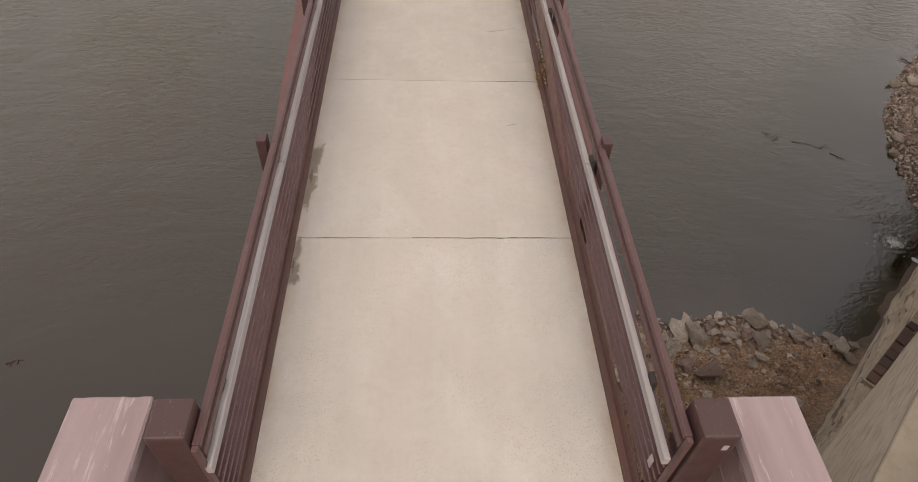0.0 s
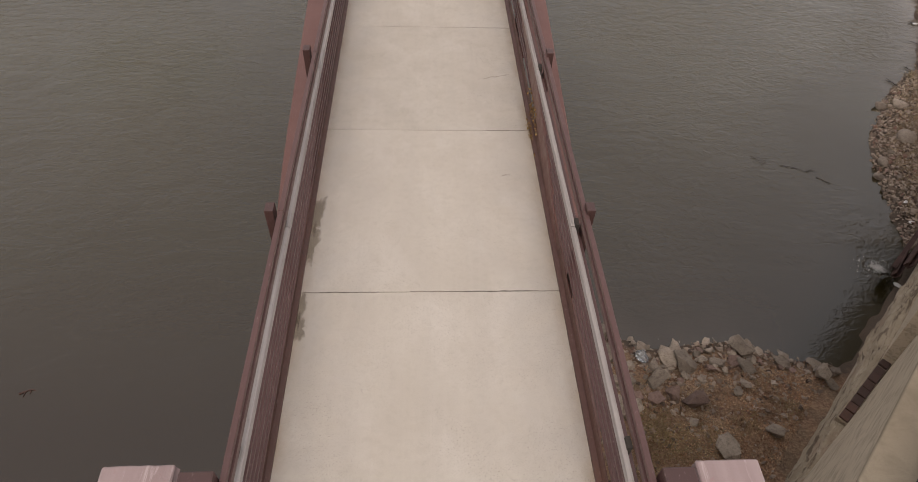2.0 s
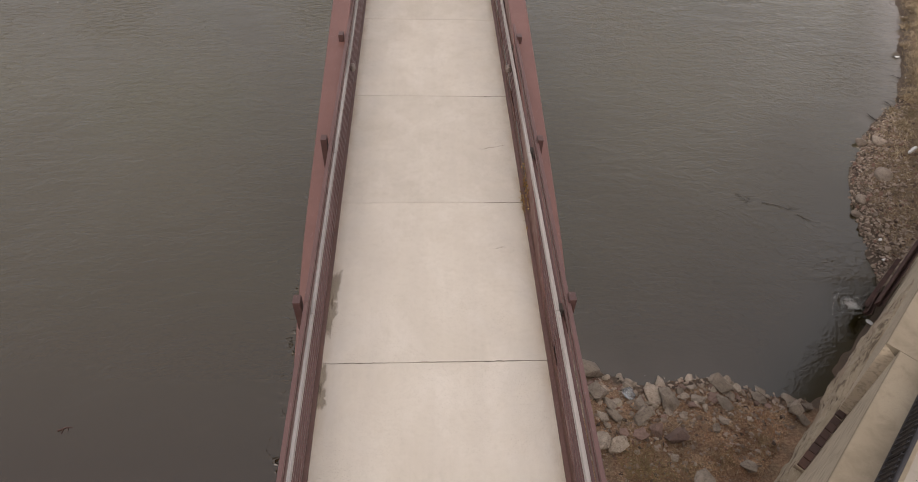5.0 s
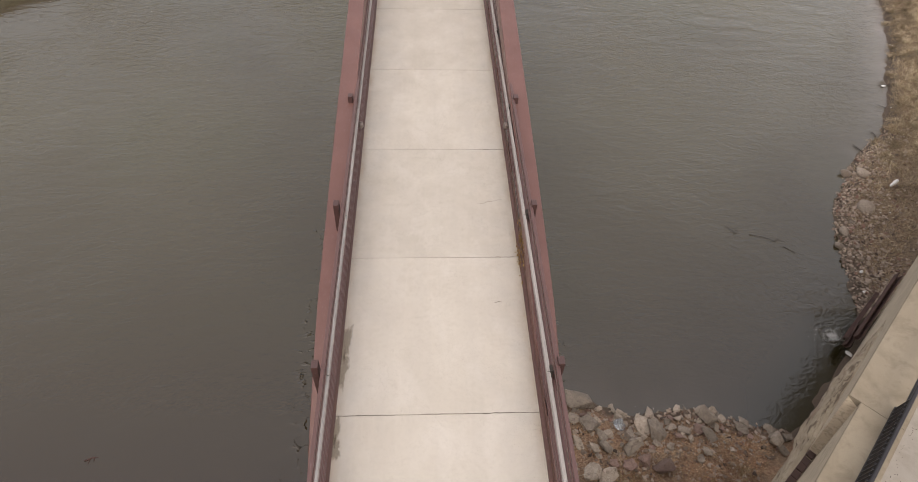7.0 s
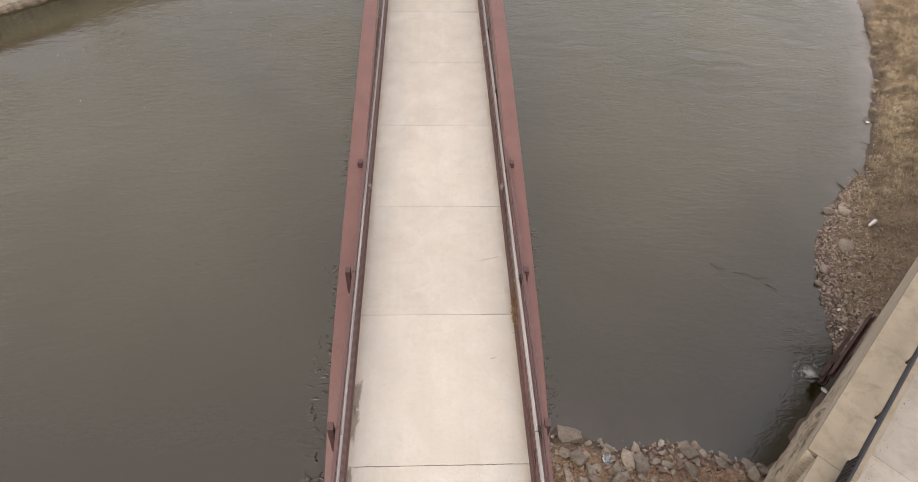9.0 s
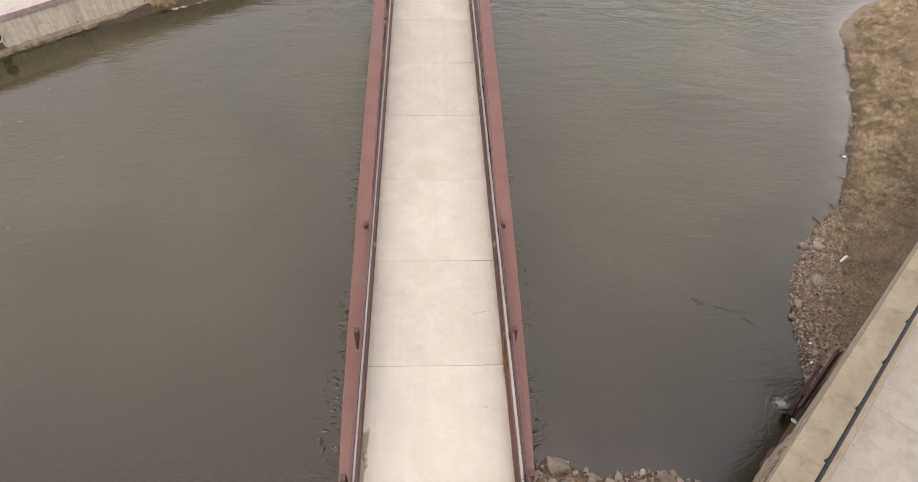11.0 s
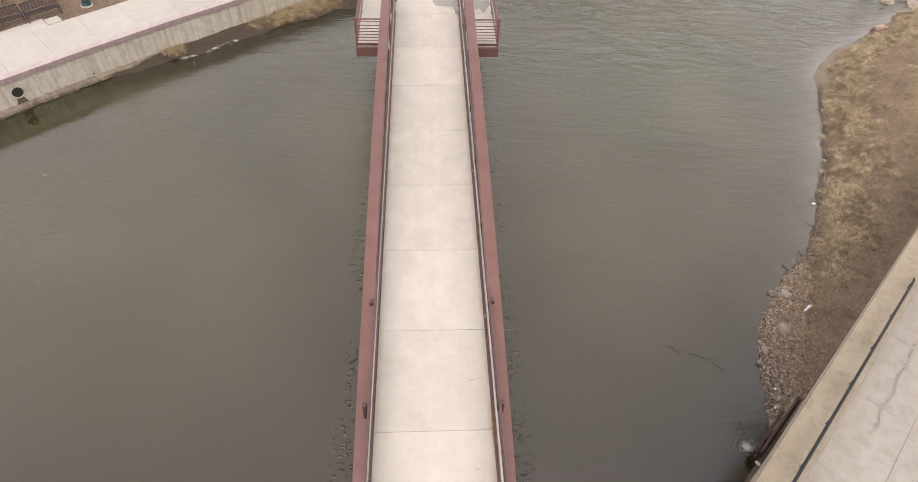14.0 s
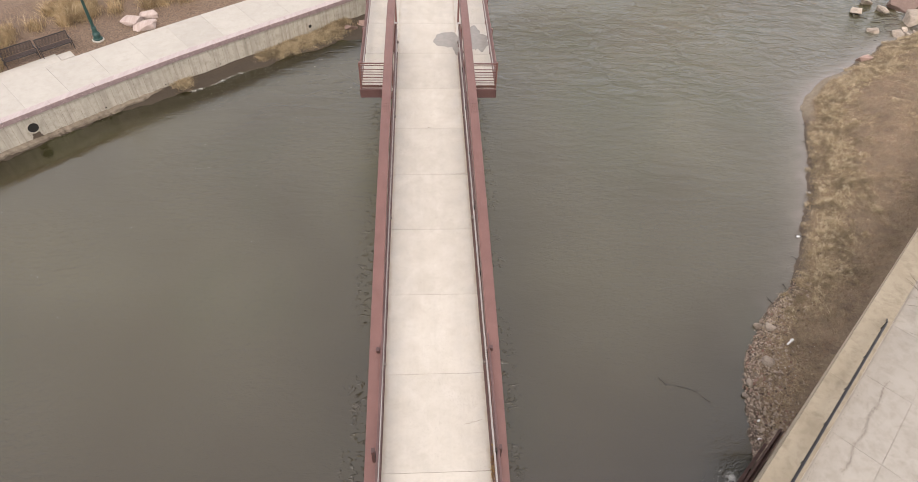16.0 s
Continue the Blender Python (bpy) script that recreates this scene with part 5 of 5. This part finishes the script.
scatter_stones("shingle", "small broken stones on the near bank", 2400, near_place, 0.012, 0.085, M_SHINGLE, 22)


# ---------- dry grass, weeds and litter ----------
def grass(name, label, material, places, seed, height, width, lean=0.7, zf=None):
    """Blades in one mesh. places: (x, y, height factor)."""
    rnd = random.Random(seed)
    pts = np.array([(p[0], p[1]) for p in places])
    zs = (zf or ground_height)(pts[:, 0], pts[:, 1])
    verts, faces = [], []
    for (x, y, k), z in zip(places, zs):
        a, b = rnd.uniform(0, 6.28), rnd.uniform(0, 6.28)
        h = height * k * rnd.uniform(0.5, 1.2)
        w = width * rnd.uniform(0.6, 1.3)
        l = lean * h * rnd.uniform(0.3, 1.6)
        wx, wy = w * math.cos(a), w * math.sin(a)
        lx, ly = l * math.cos(b), l * math.sin(b)
        i = len(verts)
        verts += [(x - wx, y - wy, z - 0.01), (x + wx, y + wy, z - 0.01), (x + lx * 0.45 + wx * 0.7, y + ly * 0.45 + wy * 0.7, z + h * 0.65), (x + lx, y + ly, z + h * 0.8), (x + lx * 0.45 - wx * 0.7, y + ly * 0.45 - wy * 0.7, z + h * 0.65)]
        faces += [(i, i + 1, i + 2, i + 4), (i + 4, i + 2, i + 3)]
    me = bpy.data.meshes.new(name)
    me.from_pydata(verts, [], faces)
    me.materials.append(material)
    return tagged(new(name, me), label, "grass", kind="stuff")


def tussocks(name, label, material, centres, seed, count, radius, height, width, zf=None):
    """Tufts whose blades spread from their middle and hang over. centres: (x, y, size factor)."""
    rnd = random.Random(seed)
    pts = np.array([(p[0], p[1]) for p in centres])
    zs = (zf or ground_height)(pts[:, 0], pts[:, 1])
    verts, faces = [], []
    for (x, y, k), z in zip(centres, zs):
        comb = rnd.uniform(0, 6.28)
        for _ in range(int(count * k)):
            a = rnd.uniform(0, 6.28)
            r = radius * k * math.sqrt(rnd.random())
            b = a + rnd.gauss(0, 0.5) if rnd.random() < 0.65 else comb + rnd.gauss(0, 0.4)
            h, w, l = height * k * rnd.uniform(0.5, 1.1) * (1.1 - 0.6 * r / (radius * k)), width * rnd.uniform(0.6, 1.3), height * k * rnd.uniform(0.5, 1.5)
            px, py = x + 0.6 * r * math.cos(a), y + 0.6 * r * math.sin(a)
            ux, uy = math.cos(b), math.sin(b)
            wx, wy = -uy * w, ux * w
            i = len(verts)
            verts += [(px - wx, py - wy, z - 0.02), (px + wx, py + wy, z - 0.02), (px + 0.5 * l * ux + wx, py + 0.5 * l * uy + wy, z + h), (px + l * ux, py + l * uy, z + 0.55 * h), (px + 0.5 * l * ux - wx, py + 0.5 * l * uy - wy, z + h)]
            faces += [(i, i + 1, i + 2, i + 4), (i + 4, i + 2, i + 3)]
    me = bpy.data.meshes.new(name)
    me.from_pydata(verts, [], faces)
    me.materials.append(material)
    return tagged(new(name, me), label, "grass", kind="stuff")


GR = np.random.RandomState(8)


def wall_side(px, py):
    return px * 0.688 - py * 0.725


cx, cy = GR.uniform(12, 40, 620000), GR.uniform(4, 40, 620000)
ok = (wall_side(cx, cy) < 4.2) & (wall_side(cx, cy) > -9)
cx, cy = cx[ok], cy[ok]
d = inside_distance(cx, cy, SHORE)
wn_ = wall_side(cx, cy)
clump = ripple(0.5 * cx + 1, 0.5 * cy) + 0.8 * ripple(1.3 * cx + 3, 1.3 * cy) + 0.4 * ripple(2.9 * cy, 2.7 * cx)
edge = np.exp(-((d - 1.2 - 0.5 * clump) / 1.0) ** 2)
stony = np.clip((13.5 - cy) / 3.0, 0, 1)
keep = (d > 0.03) & (wn_ < 4.2) & (GR.uniform(0, 1, cx.size) < np.clip(0.30 + 0.45 * clump + 0.75 * edge, 0.10, 1) * (1 - 0.75 * stony)) & ((d > 0.55) | (cy < 25.5) | (cy > 31))
PL = [(x, y, 0.4 + 0.7 * e + 0.4 * max(0.0, c)) for x, y, e, c in zip(cx[keep], cy[keep], edge[keep], clump[keep])]
grass("dry_grass", "matted straw-coloured dry grass on the bank", M_STRAW, PL, 31, 0.13, 0.0085, 2.1)
keep2 = (d > 0.5) & (wn_ < 4.2) & (GR.uniform(0, 1, cx.size) < 0.30)
grass("dead_weeds", "low brown dead weeds on the bank", M_MULCH, [(x, y, 0.5) for x, y in zip(cx[keep2], cy[keep2])], 32, 0.10, 0.013, 1.8)
pale = (d > 0.6) & (GR.uniform(0, 1, cx.size) < 0.05)
grass("leaf_bits", "pale dead leaves scattered over the bank", blades("pale_dead_leaves", (0.46, 0.37, 0.27), (0.34, 0.26, 0.18), (0.60, 0.52, 0.42)), [(x, y, 0.6) for x, y in zip(cx[pale], cy[pale])], 46, 0.06, 0.02, 1.2)
# tufts: thick along the water's edge, in patches further up
tx, ty = GR.uniform(12, 40, 9000), GR.uniform(8, 40, 9000)
td = inside_distance(tx, ty, SHORE)
tc = ripple(0.5 * tx + 1, 0.5 * ty) + 0.8 * ripple(1.3 * tx + 3, 1.3 * ty)
sandy = (ty > 25.5) & (ty < 31) & (td < 0.75)
want = np.clip(0.95 * np.exp(-((td - 1.1) / 0.9) ** 2) + 0.5 * np.clip(tc - 0.35, 0, 1), 0, 1) * np.clip((ty - 10) / 4, 0.08, 1)
ok = (td > 0.02) & (wall_side(tx, ty) < 4.0) & (wall_side(tx, ty) > -9) & (GR.uniform(0, 1, tx.size) < 0.75 * want) & ~sandy
tussocks("grass_tufts", "thick pale tufts of dry grass at the water's edge", M_TUFT, [(x, y, GR.uniform(0.45, 1.2)) for x, y in zip(tx[ok], ty[ok])], 33, 85, 0.34, 0.17, 0.010)
# the near bank
nx, ny = GR.uniform(2.0, 8.2, 9000), GR.uniform(-2.9, 2.4, 9000)
nd = inside_distance(nx, ny, SHORE)
ok = (nd > 0.7) & (wall_side(nx, ny) < 4.25) & (ripple(1.3 * nx, 1.3 * ny) + GR.uniform(-0.5, 0.5, nx.size) > -0.15)
grass("dry_grass", "thin dry grass on the near bank", M_STRAW, [(x, y, 0.6) for x, y in zip(nx[ok], ny[ok])][:800], 34, 0.14, 0.008, 1.2)
PL = [(GR.normal(x0, s), GR.normal(y0, s), 1.0) for x0, y0, s, n in ((4.0, 0.45, 0.26, 520), (4.35, 0.1, 0.3, 380), (3.8, -0.2, 0.3, 320), (4.9, 0.25, 0.16, 120), (5.6, 0.45, 0.15, 110), (6.6, 0.75, 0.2, 120), (5.0, -0.5, 0.2, 120)) for _ in range(n)]
grass("weeds", "olive-green weeds in the stones", M_GREEN, PL, 35, 0.12, 0.0045, 1.5)
flakes("leaf_litter", M_LEAF, "russet brown leaf litter over the near bank", "leaves", [(x0, y0, 0.9, 0.7, float(ground_height(x0, y0)) + 0.02, 2600) for x0, y0 in ((4.6, 0.2), (5.6, 0.6), (6.4, 0.9), (5.2, -0.8), (6.9, 1.3), (7.2, 1.0), (6.4, 0.1), (5.8, -0.5))], 36, 0.014, 0.03, True)
kx, ky = GR.uniform(3.0, 8.0, 420), GR.uniform(-2.6, 2.2, 420)
ok = (inside_distance(kx, ky, SHORE) > 0.5) & (wall_side(kx, ky) < 4.1)
grass("dead_stalks", "pale broken stalks and roots on the near bank", blades("pale_stalks", (0.50, 0.42, 0.33), (0.34, 0.25, 0.17), (0.64, 0.57, 0.48)), [(x, y, 0.7) for x, y in zip(kx[ok], ky[ok])], 47, 0.07, 0.007, 4.5)
gx_, gy_ = GR.uniform(2.6, 8.0, 150), GR.uniform(-2.4, 2.2, 150)
ok = (inside_distance(gx_, gy_, SHORE) > 0.5) & (wall_side(gx_, gy_) < 4.1)
tussocks("grass_tufts", "small rusty tufts among the leaf litter", M_LEAF, [(x, y, GR.uniform(0.4, 1.0)) for x, y in zip(gx_[ok], gy_[ok])], 48, 28, 0.16, 0.12, 0.006)
flakes("litter", M_FOAM, "scraps of pale litter on the bank", "litter", [(14.5, 9.0, 1.4, 1.6, -4.55, 14), (12.4, 7.2, 0.4, 1.6, -5.0, 12), (17.5, 12.5, 1.2, 2.0, -4.1, 14)], 37, 0.03, 0.03, True)
# left bank strip and planting bed
PL = []
for x0, y0, s, n in ((-14.66, 29.35, 0.24, 1500), (-10.4, 32.45, 0.22, 700), (-9.6, 33.0, 0.3, 1500), (-8.8, 33.7, 0.34, 2200), (-7.9, 34.35, 0.36, 2600), (-7.1, 34.95, 0.36, 2400), (-6.4, 35.6, 0.4, 2200), (-5.8, 36.3, 0.4, 1600)):
    PL += [(GR.normal(x0, s), GR.normal(y0, s), 1.0) for _ in range(n)]
grass("grass_tufts", "straw-coloured grass at the foot of the quay", M_MAT, PL, 38, 0.20, 0.012, 1.7)
PL = []
for _ in range(300):
    s, o = GR.uniform(-9, 14), GR.uniform(4.9, 9.1)
    if s > 2 + 0.5 * (o - 5) and (o < 8.0 - 0.15 * s or GR.uniform() < 0.55):
        continue
    c = quay(s, o)
    PL += [(GR.normal(c.x, 0.26), GR.normal(c.y, 0.26), GR.uniform(0.6, 1.3)) for _ in range(200)]
grass("ornamental_grass", "tall dry ornamental grass in the planting bed", M_GOLD, PL, 39, 0.75, 0.013, 0.7, lambda a, b: bed_z(a, b)[1])
PL = []
for _ in range(26000):
    s, o = GR.uniform(-9, 22), GR.uniform(3.95, 11)
    if -2.4 < s < 5.4 and o < 4.8:
        continue
    c = quay(s, o)
    PL.append((c.x, c.y, 0.5))
grass("mulch", "brown mulch and dead stalks in the planting bed", M_CHIPS, PL, 40, 0.08, 0.022, 1.8, lambda a, b: bed_z(a, b)[1])


# ---------- things in and by the water ----------
def beam_bm(length, w, h, t):
    """A rolled channel."""
    return prism(bmesh.new(), [(-w / 2, 0), (w / 2, 0), (w / 2, h), (w / 2 - t, h), (w / 2 - t, t), (-w / 2 + t, t), (-w / 2 + t, h), (-w / 2, h)], "x", -length / 2, length / 2)


for s, n, z, length, w, tilt, yaw in ((11.95, 4.32, -4.44, 2.6, 0.13, -6.5, 0), (11.6, 4.17, -4.62, 1.9, 0.10, -7, -1), (10.95, 4.22, -4.84, 0.8, 0.12, -12, 4)):
    p = s * D + n * N
    solid("steel_beam", beam_bm(length, w, 0.16, 0.022), M_RUST, "rusted steel channel beam lying against the wall", "steel beam", "rusty beams by the wall", at=pose(p.x, p.y, z, 180 if n < 4.2 else 20, tilt, turn + yaw))


def branch_bm(start, heading, length, seed, radius=0.009, forks=2):
    rnd = random.Random(seed)
    bm = bmesh.new()

    def grow(p, a, l, r, level):
        pts = [Vector(p)]
        n = 6
        for i in range(n):
            a += rnd.uniform(-0.3, 0.3)
            pts.append(pts[-1] + Vector((math.cos(a), math.sin(a), rnd.uniform(-0.05, 0.07))) * (l / n))
        tube(bm, pts, r, 5, 0.35)
        if level:
            for _ in range(forks):
                q = pts[rnd.randrange(1, n)]
                grow(q, a + rnd.choice((-1, 1)) * rnd.uniform(0.5, 1.1), l * rnd.uniform(0.3, 0.5), r * 0.6, level - 1)
    grow(start, heading, length, radius, 1)
    return bm


for x, y, a, l, seed in ((9.05, 8.8, -0.9, 0.42, 1), (9.2, 8.4, 0.5, 0.35, 2), (9.7, 8.4, -0.1, 0.85, 3), (10.55, 7.9, -0.45, 0.4, 4)):
    solid("driftwood", branch_bm((x, y, WATER_Z + 0.015), a, l, seed), M_TWIG, "thin dark branch floating on the water", "branch", "floating branches")
solid("driftwood", branch_bm((-7.7, 1.72, WATER_Z + 0.012), 0.5, 0.30, 7, 0.018, 2), M_RUST, "short waterlogged stick breaking the surface", "branch", "floating branches")
for x, y, a, l, seed in ((22.95, 26.6, 2.6, 0.5, 11), (22.3, 25.0, 1.9, 0.55, 12), (21.75, 23.5, 2.4, 0.5, 13), (20.0, 19.4, 1.6, 0.55, 14), (18.3, 16.4, 2.3, 0.5, 15), (17.5, 14.9, 2.8, 0.4, 16), (16.1, 13.1, 1.2, 0.4, 17), (15.2, 12.3, 2.2, 0.5, 18)):
    solid("driftwood", branch_bm((x, y, WATER_Z + 0.03), a, l, seed, 0.016, 3), M_TWIG, "dark twig stranded at the bank's edge", "branch", "stranded twigs")
flakes("foam", M_FOAM, "white foam where water falls by the wall", "foam", [(10.62, 4.68, 0.07, 0.06, WATER_Z + 0.006, 420), (10.62, 4.70, 0.13, 0.11, WATER_Z + 0.004, 260), (10.60, 4.72, 0.26, 0.2, WATER_Z + 0.003, 120)], 41, 0.011, 0.02)
flakes("foam", M_FOAM, "line of pale foam at the far waterline", "foam", [(-14.0 + 0.36 * i, 28.85 + 0.275 * i + 0.06 * math.sin(4 * i), 0.13, 0.07, WATER_Z + 0.004, (90, 140, 60, 200, 200, 80, 15, 90, 30, 5)[i]) for i in range(10)], 42, 0.02, 0.006)
flakes("foam_flecks", M_FOAM, "tiny pale flecks drifting on the water", "foam", [(-19.5 + 1.1 * i, 23.0 + 0.9 * i, 0.9, 0.9, WATER_Z + 0.004, 60) for i in range(12)] + [(-19.0, 22.0, 2.5, 3.0, WATER_Z + 0.004, 220), (-14.0, 24.0, 3.0, 3.0, WATER_Z + 0.004, 160), (-9.0, 28.0, 2.5, 2.5, WATER_Z + 0.004, 60), (-22.0, 19.0, 2.5, 3.0, WATER_Z + 0.004, 90)], 43, 0.016, 0.002)
for x, y, s in ((18.05, 16.4, 0.16), (20.0, 19.55, 0.14), (12.35, 6.75, 0.10), (12.1, 6.0, 0.12), (10.75, 4.05, 0.16)):
    solid("plastic_scrap", rock_mesh(int(x * 7), M_WHITE, 0.4, 5), None, "crumpled white plastic scrap at the water's edge", "litter", "scraps at the water's edge", at=pose(x, y, max(float(ground_height(x, y)), WATER_Z) + 0.03, 0, 0, 60 * x) @ Matrix.Diagonal((s * 1.4, s, s, 1)))


def bottle_bm():
    bm = bmesh.new()
    lathe(bm, [(0.05, 0), (0.13, 0.02), (0.14, 0.12), (0.095, 0.22), (0.085, 0.32), (0.115, 0.42), (0.10, 0.50), (0.045, 0.54), (0.04, 0.60)], 12)
    for v in bm.verts:
        v.co.x *= 0.62 + 0.2 * noise.noise(v.co * 9)
        v.co += 0.015 * noise.noise_vector(v.co * 14)
    return bm


solid("plastic_jug", bottle_bm(), M_WHITE, "crushed white plastic jug lying on the bank", "litter", at=pose(14.75, 9.95, -4.42, 84, 12, -55) @ Matrix.Scale(0.72, 4), smooth=True)


def bag_bm():
    bm = bmesh.new()
    bmesh.ops.create_icosphere(bm, subdivisions=3, radius=0.13)
    for v in bm.verts:
        v.co *= 1 + 0.55 * noise.noise(v.co * 9)
        v.co.z *= 0.45
    return bm


glassy = Nodes("clear_plastic_film")
glassy.out.inputs["Transmission Weight"].default_value = 0.85
M_BAG = glassy.finish((0.75, 0.78, 0.80), 0.12, glassy.noise(30, 3, 0.6), 0.02)
solid("plastic_bag", bag_bm(), M_BAG, "crumpled clear plastic bag among the rocks", "litter", at=(4.25, 2.12, float(ground_height(4.25, 2.12)) + 0.12))


# ---------- bare shrub by the walkway ----------
def shrub_bm(base, seed):
    rnd = random.Random(seed)
    bm = bmesh.new()

    def grow(p, d, l, r, level):
        pts = [Vector(p)]
        for i in range(5):
            d = (d + Vector((rnd.uniform(-0.25, 0.25), rnd.uniform(-0.25, 0.25), rnd.uniform(-0.10, 0.12)))).normalized()
            pts.append(pts[-1] + d * (l / 5))
        tube(bm, pts, r, 5, 0.45)
        if level:
            for _ in range(5 if level > 1 else 4):
                q = pts[rnd.randrange(2, 6)]
                e = (d + Vector((rnd.uniform(-0.9, 0.9), rnd.uniform(-0.9, 0.9), rnd.uniform(-0.3, 0.3)))).normalized()
                grow(q, e, l * rnd.uniform(0.4, 0.65), r * 0.5, level - 1)
    for d in ((-0.75, 0.3, 0.45), (-0.5, 0.75, 0.5), (-0.8, -0.1, 0.5), (0.4, 0.5, 0.8), (0.2, -0.6, 0.8)):
        grow(base, Vector(d).normalized(), 1.7, 0.028, 2)
    return bm


solid("bare_shrub", shrub_bm((18.3, 7.7, -1.5), 6), M_BARK, "leafless shrub with thin twigs beside the walkway", "shrub")
